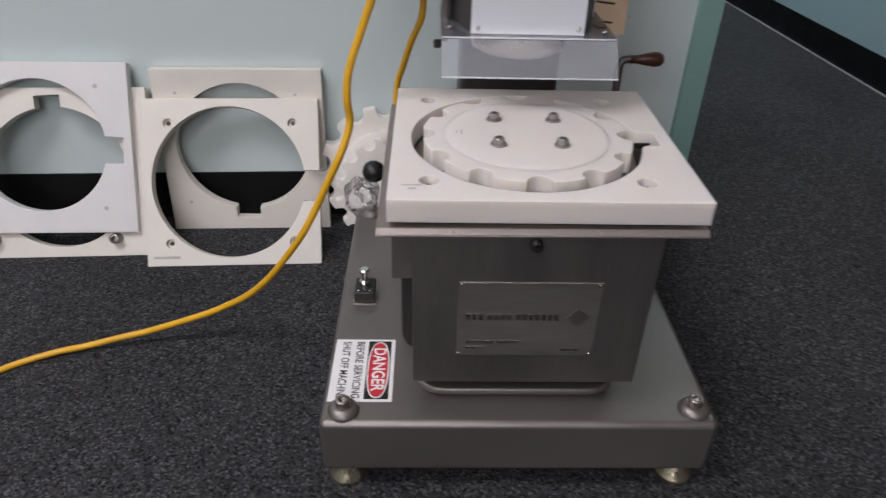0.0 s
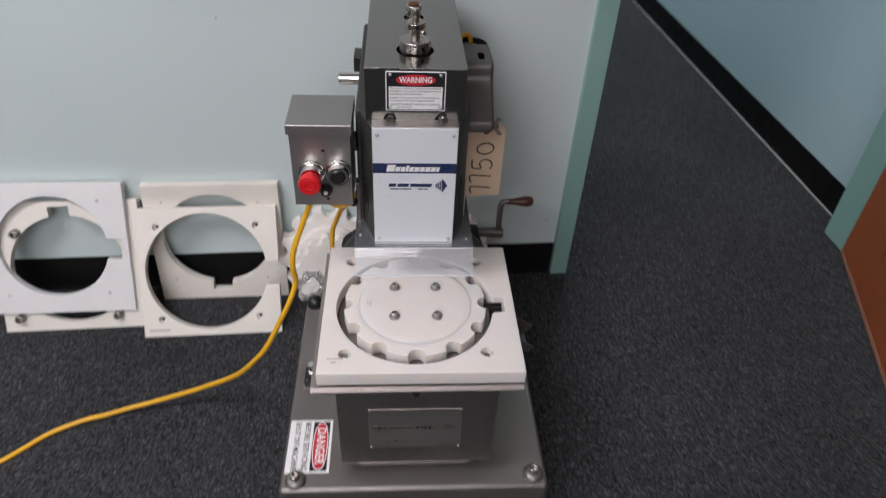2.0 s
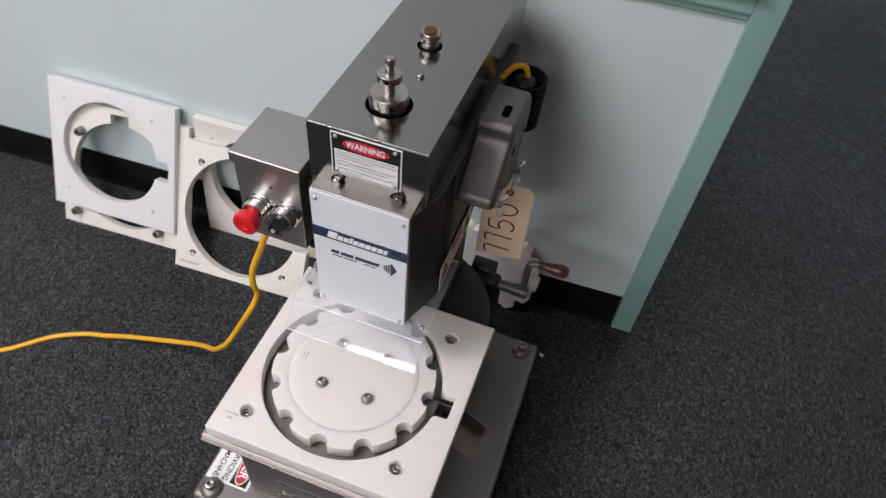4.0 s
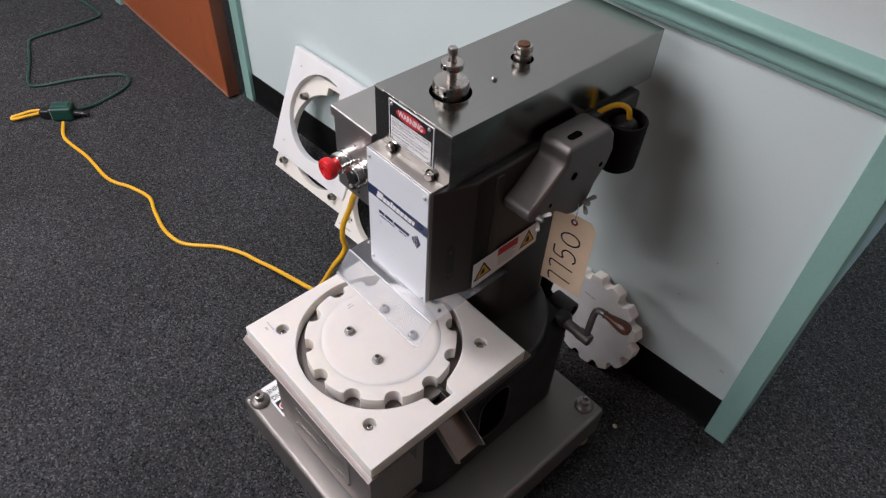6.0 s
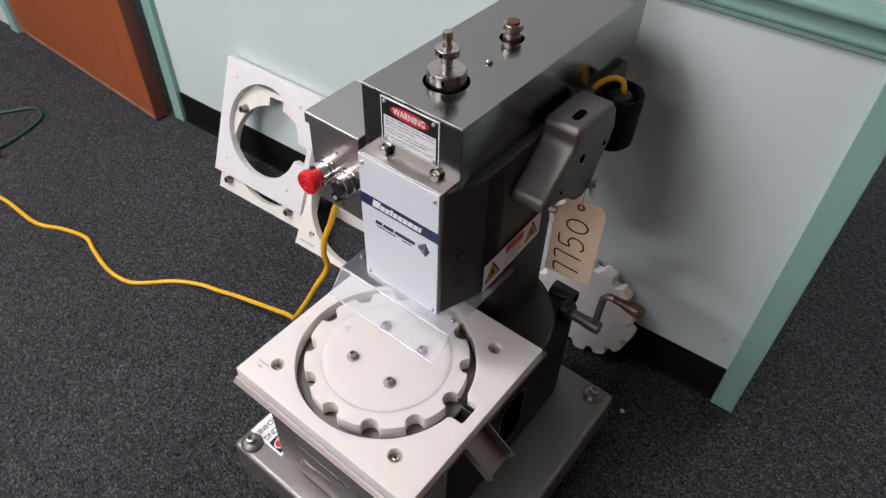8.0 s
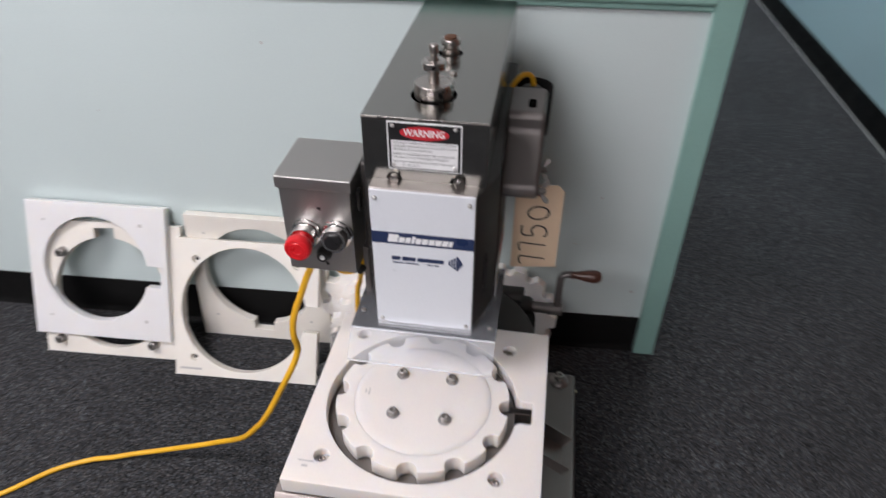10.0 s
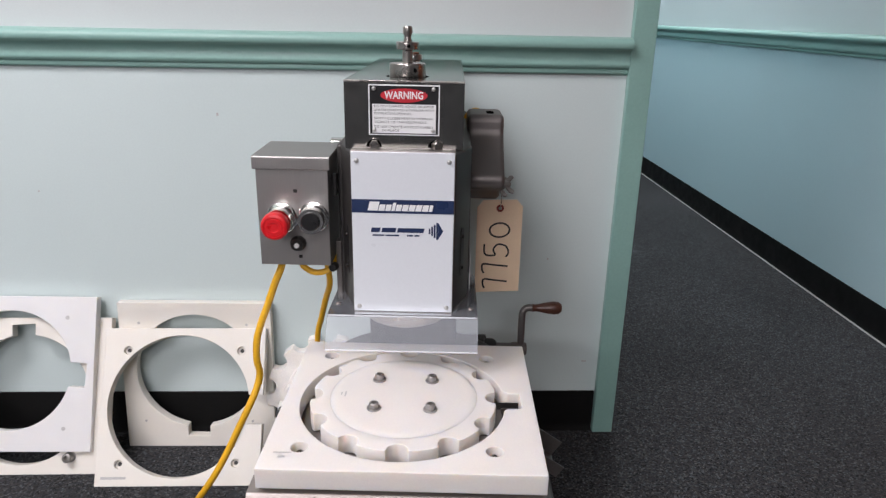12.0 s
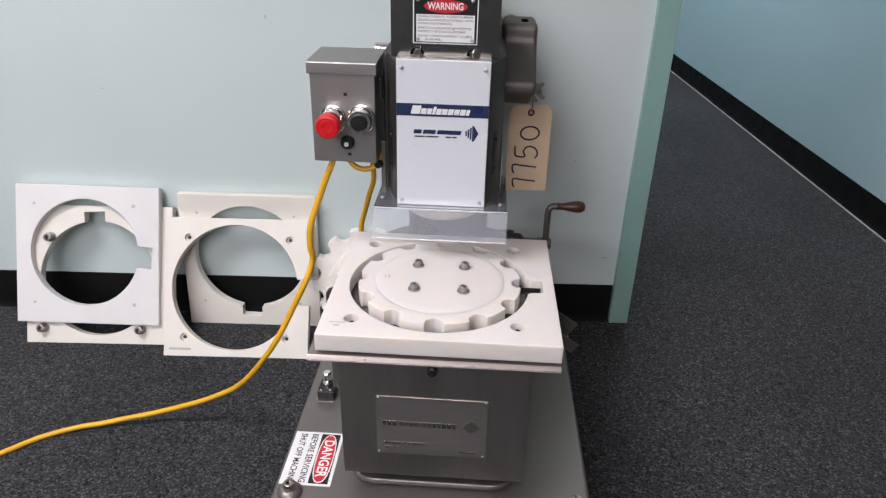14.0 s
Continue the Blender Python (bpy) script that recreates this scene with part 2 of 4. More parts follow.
YELLOW = plastic("yellow_cord_jacket", (0.74, 0.40, 0.018), 0.40, 0.08, scale=30, fine=300, bump=0.04)
DARK_GREEN = plastic("dark_green_cord_jacket", (0.008, 0.050, 0.037), 0.45, 0.1, bump=0.03)
MANILA = material("manila_card", (0.74, 0.57, 0.40), 0.75, 0, 0.06, 40, 500, 0.05)
INK = plastic("black_marker_ink", (0.014, 0.013, 0.015), 0.6, 0.1, bump=0.0)
WOOD = material("dark_turned_wood", (0.075, 0.028, 0.017), 0.35, 0, 0.35, 20, 120, 0.05, stretch=(0.6, 8, 8))
ACRYLIC = film_material("clear_acrylic", 0.02, 0.12, 0.98, (0.84, 0.88, 0.95))
# Milky film that paints the glint along the guard's edges.
EDGE_GLINT = film_material("milky_edge_glint", 0.2, 0.4, 0.95, (0.85, 0.87, 0.9))
BAG = film_material("clear_plastic_film", 0.10, 0.14, 0.96, (0.85, 0.83, 0.8))
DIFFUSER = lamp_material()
RING_RED = plastic("reddish_brown_ring", (0.20, 0.03, 0.02), 0.6, 0.1, bump=0.0)


# ---- mesh helpers ----
def finish(name, bm, mat, parent=None, label="", sharp=47):
    """Links a bmesh as one object; wide faces keep flat shading up to their rounded edges."""
    for e in bm.edges:
        e.smooth = len(e.link_faces) == 2 and e.calc_face_angle(4.0) < radians(sharp)
    for f in bm.faces:
        f.smooth = True
    bm.normal_update()
    area = {f: f.calc_area() for f in bm.faces}
    normals = []
    for f in bm.faces:
        for corner in f.loops:
            n = Vector((0, 0, 0))
            for g in corner.vert.link_faces:
                if g.normal.dot(f.normal) > 0.68:
                    n += g.normal * area[g]
            normals.append(n.normalized() if n.length > 0 else f.normal.copy())
    me = bpy.data.meshes.new(name)
    bm.to_mesh(me)
    bm.free()
    me.normals_split_custom_set(normals)
    me.materials.append(mat)
    ob = new(name, me)
    ob.parent = parent
    return tagged(ob, label)


SHIFT = Vector((0, 0, 0))


def part(name, bm, mat, parent, label=""):
    """A mesh under a thing or part; SHIFT moves the section of the machine that is being built."""
    ob = finish(name, bm, mat, parent, label)
    if parent.name == "capping_machine":
        ob.location = SHIFT
    return ob


def thing(name, bm, mat, label, category, group="", kind=""):
    return tagged(finish(name, bm, mat), label, category, group, kind)


def empty(name, m, label, category, group="", kind=""):
    ob = new(name)
    ob.empty_display_size = 0.05
    ob.matrix_world = m
    return tagged(ob, label, category, group, kind)


def join(bm, tmp, m=None):
    """Adds the bmesh tmp, moved by m, to bm."""
    if m is not None:
        bmesh.ops.transform(tmp, matrix=m, verts=tmp.verts)
    me = bpy.data.meshes.new("tmp")
    tmp.to_mesh(me)
    tmp.free()
    bm.from_mesh(me)
    bpy.data.meshes.remove(me)
    return bm


def soften(bm, width, seg=2, angle=30):
    """Rounds the edges sharper than angle."""
    edges = [e for e in bm.edges if len(e.link_faces) == 2 and e.calc_face_angle(0) > radians(angle)]
    if width and edges:
        bmesh.ops.bevel(bm, geom=edges, offset=width, segments=seg, profile=0.5, affect="EDGES", clamp_overlap=True)
    return bm


def box(x0, x1, y0, y1, z0, z1, bev=0.001, seg=2, bm=None, m=None):
    tmp = bmesh.new()
    bmesh.ops.create_cube(tmp, size=1)
    for v in tmp.verts:
        v.co = Vector(((x0 + x1) / 2 + v.co.x * (x1 - x0), (y0 + y1) / 2 + v.co.y * (y1 - y0), (z0 + z1) / 2 + v.co.z * (z1 - z0)))
    soften(tmp, bev, seg)
    return join(bm or bmesh.new(), tmp, m)


def turned(profile, at=(0, 0, 0), axis=(0, 0, 1), n=28, bm=None):
    """A lathed solid: profile of (radius, height) along axis from at."""
    tmp = bmesh.new()
    rings = []
    for r, h in profile:
        rings.append([tmp.verts.new((max(r, 1e-5) * math.cos(2 * math.pi * k / n), max(r, 1e-5) * math.sin(2 * math.pi * k / n), h)) for k in range(n)])
    for a, b in zip(rings, rings[1:]):
        for k in range(n):
            tmp.faces.new((a[k], a[(k + 1) % n], b[(k + 1) % n], b[k]))
    tmp.faces.new(rings[0][::-1])
    tmp.faces.new(rings[-1])
    bmesh.ops.recalc_face_normals(tmp, faces=tmp.faces)
    m = Matrix.Translation(at) @ Vector((0, 0, 1)).rotation_difference(Vector(axis).normalized()).to_matrix().to_4x4()
    return join(bm or bmesh.new(), tmp, m)


def rod(p0, p1, r, n=20, bev=0.0, bm=None):
    d = Vector(p1) - Vector(p0)
    h = d.length
    prof = [(r - bev, 0), (r, bev), (r, h - bev), (r - bev, h)] if bev else [(r, 0), (r, h)]
    return turned(prof, p0, d, n, bm)


def sheet(outer, holes, thick, bev=0.0, seg=1, m=None, bm=None):
    """A flat plate in the xy plane from z = 0 down to -thick, with holes cut through."""
    tmp = bmesh.new()
    edges = []
    for loop in [outer, *holes]:
        vs = [tmp.verts.new((x, y, 0)) for x, y in loop]
        edges += [tmp.edges.new((vs[k], vs[(k + 1) % len(vs)])) for k in range(len(vs))]
    bmesh.ops.triangle_fill(tmp, use_beauty=True, use_dissolve=False, edges=edges, normal=(0, 0, 1))
    top = list(tmp.faces)
    ext = bmesh.ops.extrude_face_region(tmp, geom=top)
    low = [g for g in ext["geom"] if isinstance(g, bmesh.types.BMVert)]
    for v in low:
        v.co.z -= thick
    bmesh.ops.recalc_face_normals(tmp, faces=tmp.faces)
    bmesh.ops.dissolve_limit(tmp, angle_limit=0.01, verts=tmp.verts, edges=tmp.edges, delimit={"NORMAL"})
    if bev:
        soften(tmp, bev, seg, 60)
    return join(bm or bmesh.new(), tmp, m)


def prism(points, a, b, axis="x", bev=0.0, seg=2, bm=None, angle=30):
    """A polygon in the plane across axis, drawn out from a to b. Points: (y, z) for x, (x, z) for y, (x, y) for z."""
    tmp = bmesh.new()

    def at(p, w):
        return {"x": (w, p[0], p[1]), "y": (p[0], w, p[1]), "z": (p[0], p[1], w)}[axis]

    lo = [tmp.verts.new(at(p, a)) for p in points]
    hi = [tmp.verts.new(at(p, b)) for p in points]
    tmp.faces.new(lo)
    tmp.faces.new(hi)
    for k in range(len(points)):
        j = (k + 1) % len(points)
        tmp.faces.new((lo[k], lo[j], hi[j], hi[k]))
    bmesh.ops.recalc_face_normals(tmp, faces=tmp.faces)
    soften(tmp, bev, seg, angle)
    return join(bm or bmesh.new(), tmp)


def circle(x, y, r, n=48, a0=0.0, a1=360.0):
    full = abs(a1 - a0) >= 360
    return [(x + r * math.cos(radians(a0 + (a1 - a0) * k / (n if full else n - 1))), y + r * math.sin(radians(a0 + (a1 - a0) * k / (n if full else n - 1)))) for k in range(n)]


def rounded(x0, x1, y0, y1, r, n=6):
    return circle(x1 - r, y1 - r, r, n, 0, 90) + circle(x0 + r, y1 - r, r, n, 90, 180) + circle(x0 + r, y0 + r, r, n, 180, 270) + circle(x1 - r, y0 + r, r, n, 270, 359.999)


def spline(points, per=10):
    """A smooth line through the points (Catmull-Rom)."""
    p = [Vector(q) for q in points]
    p = [2 * p[0] - p[1], *p, 2 * p[-1] - p[-2]]
    out = []
    for k in range(1, len(p) - 2):
        a, b, c, d = p[k - 1 : k + 3]
        for i in range(per):
            t = i / per
            out.append(0.5 * ((2 * b) + (c - a) * t + (2 * a - 5 * b + 4 * c - d) * t * t + (3 * b - a - 3 * c + d) * t ** 3))
    return out + [p[-2]]


def hose(points, r, n=12, per=10, bm=None):
    """A round cord along a smooth line."""
    line = spline(points, per)
    tmp = bmesh.new()
    up = Vector((0.13, 0.27, 0.95))
    rings = []
    for k, q in enumerate(line):
        d = (line[min(k + 1, len(line) - 1)] - line[max(k - 1, 0)]).normalized()
        u = d.cross(up)
        u = (u if u.length > 0.05 else d.cross(Vector((1, 0, 0)))).normalized()
        w = u.cross(d).normalized()
        up = w
        rings.append([tmp.verts.new(q + r * (math.cos(2 * math.pi * i / n) * u + math.sin(2 * math.pi * i / n) * w)) for i in range(n)])
    for a, b in zip(rings, rings[1:]):
        for i in range(n):
            tmp.faces.new((a[i], a[(i + 1) % n], b[(i + 1) % n], b[i]))
    tmp.faces.new(rings[0][::-1])
    tmp.faces.new(rings[-1])
    bmesh.ops.recalc_face_normals(tmp, faces=tmp.faces)
    return join(bm or bmesh.new(), tmp)


def ribbon(line, width, bm=None, m=None):
    """A flat stroke in the xy plane."""
    tmp = bmesh.new()
    p = [Vector((x, y, 0)) for x, y in line]
    pairs = []
    for k, q in enumerate(p):
        d = (p[min(k + 1, len(p) - 1)] - p[max(k - 1, 0)]).normalized()
        s = Vector((-d.y, d.x, 0)) * width / 2
        pairs.append((tmp.verts.new(q + s), tmp.verts.new(q - s)))
    for (a, b), (c, d) in zip(pairs, pairs[1:]):
        tmp.faces.new((a, b, d, c))
    bmesh.ops.recalc_face_normals(tmp, faces=tmp.faces)
    return join(bm or bmesh.new(), tmp, m)


def lettering(text, size, m, mat, parent, width=None, bold=0.0, slant=0.0, name="lettering"):
    """Letters laid flat in the plane of m, centred, drawn to the given width."""
    cu = bpy.data.curves.new("text", "FONT")
    cu.body, cu.size, cu.align_x, cu.align_y, cu.offset, cu.shear, cu.resolution_u = text, size, "CENTER", "CENTER", bold, slant, 3
    ob = new("text", cu)
    me = bpy.data.meshes.new_from_object(ob)
    bpy.data.objects.remove(ob)
    if width:
        xs = [v.co.x for v in me.vertices]
        k = width / (max(xs) - min(xs))
        me.transform(Matrix.Diagonal((k, 1, 1, 1)))
    me.transform(m)
    me.materials.clear()
    me.materials.append(mat)
    me.name = name
    ob = new(name, me)
    ob.parent = parent
    return ob


def socket_screw(r, h, at, axis, parent, mat, name="screw", washer=0.0):
    """A socket-head screw whose foot stands at at."""
    a = Vector(axis).normalized()
    base = Vector(at)
    bm = bmesh.new()
    if washer:
        turned([(washer, 0), (washer, 0.0016), (washer * 0.95, 0.002), (r * 0.6, 0.002)], base, a, 24, bm)
    turned([(r * 0.92, 0.001), (r, 0.002), (r, h - 0.0012), (r - 0.0012, h), (r * 0.55, h), (r * 0.55, h * 0.45), (0, h * 0.45)], base, a, 20, bm)
    return part(name, bm, mat, parent)


def dome_screw(r, at, axis, parent, mat=None, name="screw"):
    bm = turned([(r, 0), (r, r * 0.35), (r * 0.8, r * 0.7), (r * 0.35, r * 0.85), (0, r * 0.85)], at, axis, 14)
    return part(name, bm, mat or BRIGHT, parent)


def facing(x, y, z, out="front"):
    """A matrix for flat work on a face: x to the right and y up as one looks at the face."""
    turn = {"front": (90, 0, 0), "right": (90, 0, 90), "top": (0, 0, 0)}[out]
    return pose(x, y, z, *turn)


# ---- the setting ----
WALL_T = 0.12
JAMB_L, JAMB_R = 0.477, 1.345
DOOR_W0, DOOR_W1 = -1.288, -2.215
HEAD = 2.06


def structure(name, bm, mat, label, category=""):
    return tagged(finish(name, bm, mat), label, category or name.split("_")[0], "", "structure")


structure("floor", box(-5.4, 5.4, -9.4, 7.4, -0.05, 0.0, 0), CARPET, "dark charcoal loop carpet with pale flecks", "floor")
structure("ceiling", box(-5.4, 5.4, -9.4, 7.4, CEIL, CEIL + 0.05, 0), CEILING, "plain white office ceiling above the room", "ceiling")

RAIL_Z = 0.83
# the wall behind the machine: mint dado below the rail, paler paint above
structure("wall_north", box(DOOR_W0, JAMB_L - 0.02, 0.0, WALL_T, 0.0, RAIL_Z, 0), WALL, "mint grey painted dado wall behind the machine", "wall")
structure("wall_north_upper", box(DOOR_W0, JAMB_L - 0.02, 0.0, WALL_T, RAIL_Z, CEIL, 0), WALL_UP, "pale grey painted wall above the chair rail", "wall")
structure("wall_north_east", box(JAMB_R + 0.02, 5.3, 0.0, WALL_T, 0.0, CEIL, 0), WALL, "mint grey painted wall beside the open doorway", "wall")
structure("wall_north_west", box(-5.3, DOOR_W1, 0.0, WALL_T, 0.0, CEIL, 0), WALL, "mint grey painted wall beyond the brown door", "wall")
structure("lintel_east", box(JAMB_L - 0.02, JAMB_R + 0.02, 0.0, WALL_T, HEAD, CEIL, 0), WALL_UP, "painted wall over the open doorway", "wall")
structure("lintel_west", box(DOOR_W1, DOOR_W0, 0.0, WALL_T, HEAD, CEIL, 0), WALL_UP, "painted wall over the brown door", "wall")
structure("wall_west", box(-5.3, -5.2, -9.3, 0.0, 0, CEIL, 0), WALL, "mint grey painted side wall", "wall")
structure("wall_east", box(5.2, 5.3, -9.3, 0.0, 0, CEIL, 0), WALL, "mint grey painted side wall", "wall")
# Unseen wall, made dark only to darken reflections in the hood's front.
structure("wall_south", box(-5.3, 5.3, -9.3, -9.2, 0, CEIL, 0), DARK_FAR_WALL, "unseen far wall, coloured dark to darken the hood's reflections", "wall")
# the hall beyond the doorway
hall = pose(1.4285, 0.12, 0)
bm = box(0, 0.1, 0, 6.9, 0, RAIL_Z, 0, m=hall)
structure("wall_hall", bm, HALL, "blue grey painted hall wall below its rail", "wall")
structure("wall_hall_upper", box(0, 0.1, 0, 6.9, RAIL_Z, CEIL, 0, m=hall), WALL_UP, "pale painted hall wall above its rail", "wall")
structure("wall_hall_west", box(JAMB_L - 0.12, JAMB_L - 0.02, WALL_T, 7.0, 0, CEIL, 0), HALL, "blue grey painted inner hall wall", "wall")
structure("wall_hall_end", box(0.3, 2.6, 7.0, 7.1, 0, CEIL, 0), HALL, "blue grey painted end wall of the hall", "wall")
structure("wall_closet", box(DOOR_W1 - 0.3, DOOR_W0 + 0.3, 2.6, 2.7, 0, CEIL, 0), WALL, "plain wall behind the brown door", "wall")
structure("wall_closet_west", box(DOOR_W1 - 0.4, DOOR_W1 - 0.3, WALL_T, 2.6, 0, CEIL, 0), WALL, "plain side wall behind the brown door", "wall")
structure("wall_closet_east", box(DOOR_W0 + 0.3, DOOR_W0 + 0.4, WALL_T, 2.6, 0, CEIL, 0), WALL, "plain side wall behind the brown door", "wall")


def cove_profile(h, d):
    """Section of a rubber cove base: (out, up)."""
    return [(0, 0), (d * 2.2, 0), (d * 2.2, 0.002), (d * 1.2, 0.008), (d, 0.02), (d, h - 0.002), (d * 0.6, h), (0, h)]


def run(profile, x0, x1, bm=None, m=None, y=0.0):
    """A moulding along x on the face y, whose section is (out, up)."""
    tmp = prism([(y - o, z) for o, z in profile], x0, x1, "x")
    return join(bm or bmesh.new(), tmp, m)


structure("baseboard_north", run(cove_profile(0.1016, 0.004), DOOR_W0 + 0.002, JAMB_L - 0.047), BASE_BLACK, "black rubber cove base along the wall", "baseboard")
structure("baseboard_east", run(cove_profile(0.1016, 0.004), JAMB_R + 0.05, 5.2), BASE_BLACK, "black rubber cove base along the wall", "baseboard")
hall_side = hall @ pose(0, 0, 0, 0, 0, -90)
structure("trim_carpet_edge", run([(0.009, 0), (0.0125, 0), (0.0125, 0.004), (0.009, 0.004)], -6.8, -0.0, m=hall_side), PRINT_GREY, "pale frayed carpet edge along the hall baseboard", "carpet edge")
structure("baseboard_hall", run(cove_profile(0.1016, 0.004), -6.8, -0.0, m=hall_side), BASE_BLACK, "black rubber cove base along the hall", "baseboard")
RAIL = [(0, 0.807), (0.006, 0.807), (0.009, 0.81), (0.009, 0.815), (0.007, 0.817), (0.013, 0.819), (0.0165, 0.823), (0.0170, 0.828), (0.0145, 0.838), (0.0145, 0.844), (0.018, 0.850), (0.024, 0.853), (0.03, 0.855), (0.033, 0.858), (0.034, 0.864), (0.032, 0.87), (0.026, 0.874), (0.016, 0.876), (0.0, 0.877)]
structure("trim_chair_rail", run(RAIL, DOOR_W0 + 0.002, JAMB_L - 0.047), GREEN, "green painted moulded chair rail on the wall", "chair rail")
structure("trim_hall_rail", run(RAIL, -6.8, -0.0, m=hall_side), GREEN, "green painted moulded chair rail in the hall", "chair rail")


def casing(x0, x1, name, label):
    """Door casing: a flat board with softened edges."""
    bm = box(x0, x1, -0.016, 0.0, 0.0, HEAD + 0.045, 0.002)
    return structure(name, bm, GREEN, label, "door casing")


casing(JAMB_L - 0.046, JAMB_L, "trim_casing_1", "green painted casing of the open doorway")
structure("trim_jamb_1", box(JAMB_L - 0.02, JAMB_L - 0.001, 0.0, WALL_T, 0, HEAD, 0.001), GREEN, "green painted jamb of the open doorway", "door jamb")
structure("trim_jamb_2", box(JAMB_R, JAMB_R + 0.02, 0.0, WALL_T + 0.015, 0, HEAD, 0.001), GREEN, "green painted jamb of the open doorway", "door jamb")
casing(JAMB_R, JAMB_R + 0.045, "trim_casing_2", "green painted casing of the open doorway")
structure("trim_casing_head", box(JAMB_L - 0.045, JAMB_R + 0.045, -0.015, 0.0, HEAD, HEAD + 0.044, 0.002), GREEN, "green painted head casing over the doorway", "door casing")
casing(DOOR_W0 - 0.04, DOOR_W0 + 0.002, "trim_casing_3", "green painted casing beside the brown door")
casing(DOOR_W1 - 0.045, DOOR_W1 - 0.002, "trim_casing_4", "green painted casing beside the brown door")
structure("trim_jamb_3", box(DOOR_W0 - 0.02, DOOR_W0, 0.0, WALL_T, 0, HEAD, 0.001), GREEN, "green painted jamb of the brown door", "door jamb")


def door_leaf(name, hinge, tip, label):
    """A flush veneered door leaf from the hinge to the free edge."""
    a, b = Vector((*hinge, 0)), Vector((*tip, 0))
    d = b - a
    m = Matrix.Translation(a) @ Matrix.Rotation(math.atan2(d.y, d.x), 4, "Z")
    root = empty(name, m, label, "door", "", "structure")
    part("leaf", box(0, d.length - 0.004, -0.021, 0.021, 0.008, 2.03, 0.0015), DOOR, root)
    part("worn_edge", box(0.01, d.length - 0.005, -0.0216, -0.0208, 0.0085, 0.021, 0), DOOR_WORN, root, "scuffed pale bottom edge of the door")
    part("edge_strip", box(d.length - 0.0035, d.length, -0.0205, 0.0205, 0.0085, 2.0295, 0.001), DOOR_EDGE, root, "darker wooden edge of the door")
    return root


door_leaf("door_1", (-2.215, 0.018), (-1.349, -0.047), "reddish brown veneered flush door standing slightly ajar")
door_leaf("door_2", (1.352, 0.02), (1.06, -0.78), "reddish brown veneered flush door standing wide open")


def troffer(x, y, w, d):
    root = empty("ceiling_light", pose(x, y, CEIL), "unseen recessed white fluorescent ceiling troffer with a lit diffuser", "ceiling light", "ceiling lights")
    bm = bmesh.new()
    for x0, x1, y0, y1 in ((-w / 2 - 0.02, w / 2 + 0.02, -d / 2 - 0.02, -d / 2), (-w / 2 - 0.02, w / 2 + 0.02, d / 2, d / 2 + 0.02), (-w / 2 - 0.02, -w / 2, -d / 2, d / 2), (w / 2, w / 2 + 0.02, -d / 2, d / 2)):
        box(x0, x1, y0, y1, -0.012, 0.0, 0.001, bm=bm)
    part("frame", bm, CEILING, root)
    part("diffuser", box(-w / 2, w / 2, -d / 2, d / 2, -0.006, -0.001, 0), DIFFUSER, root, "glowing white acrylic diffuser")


# Fixtures modelled out of view for the added lamps.
for lx, ly, _ in UNSEEN_TROFFERS:
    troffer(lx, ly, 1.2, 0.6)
for lx, ly, _ in UNSEEN_HALL_LAMPS:
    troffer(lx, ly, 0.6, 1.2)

# ---- the capping machine ----
MACHINE = Matrix.Translation((0.0, -0.6815, 0)) @ pose(0, 0, 0, 0, 0, -2.885)
capper = empty("capping_machine", MACHINE, "grey stainless steel benchtop capping machine standing on the carpet", "machine", "", "")

# base
SHIFT = Vector((0, -0.016, 0.027))
BASE_Z = 0.094
part("base_plate", box(-0.2465, 0.249, -0.036, 0.501, 0.008, BASE_Z, 0.009, 4), BLAST, capper, "bead-blasted steel base with rounded edges")
for fx, fy in ((-0.219, -0.010), (0.221, -0.008), (-0.219, 0.478), (0.221, 0.478)):
    part("foot", turned([(0.022, 0), (0.0235, 0.003), (0.0225, 0.007), (0.0165, 0.015), (0.012, 0.026), (0.009, 0.032), (0.009, 0.057)], (fx, fy, -0.027)), BRASS, capper, "yellowish plated levelling foot")
for fx, fy in ((-0.218, -0.0135), (0.2225, -0.0100), (-0.218, 0.474), (0.2150, 0.474)):
    collar = part("base_collar", turned([(0.0195, 0), (0.0195, 0.0035), (0.0165, 0.007), (0.013, 0.010), (0.010, 0.010)], (fx, fy, BASE_Z)), BLAST, capper)
    socket_screw(0.0092, 0.011, (fx, fy, BASE_Z + 0.0095), (0, 0, 1), collar, BRIGHT)

# pedestal casting with its flange, and the deck above
part("pedestal_flange", prism(rounded(-0.132, 0.132, 0.012, 0.470, 0.04), BASE_Z, BASE_Z + 0.012, "z", 0.004), BLAST, capper)
part("pedestal", prism(rounded(-0.150, 0.152, 0.090, 0.468, 0.045), BASE_Z + 0.002, 0.310, "z", 0.003), CAST_SHADED, capper, "cast pedestal coloured near-black for the shade it stands in")
SHIFT = Vector((0, 0, 0.0345))
DECK = [(-0.150, 0.110), (0.156, 0.110)] + circle(0.003, 0.302, 0.153, 40, 0, 180)
part("deck", prism(DECK, 0.300, 0.3375, "z", 0.006), CAST_MID, capper, "dark grey cast deck behind the table")
SHIFT = Vector((0, -0.016, 0.027))
# Flat black sheet on the casting stands in for the recess's shade.
part("recess_shade", prism(rounded(0.221, 0.290, 0.158, 0.290, 0.028), 0.1515, 0.1530, "x", 0.0008), OPENING_SHADE, capper, "flat black sheet painted as the shade of a rounded pedestal opening")
bm = sheet(rounded(0.217, 0.294, 0.154, 0.294, 0.031), [rounded(0.221, 0.290, 0.158, 0.290, 0.028)], 0.004)
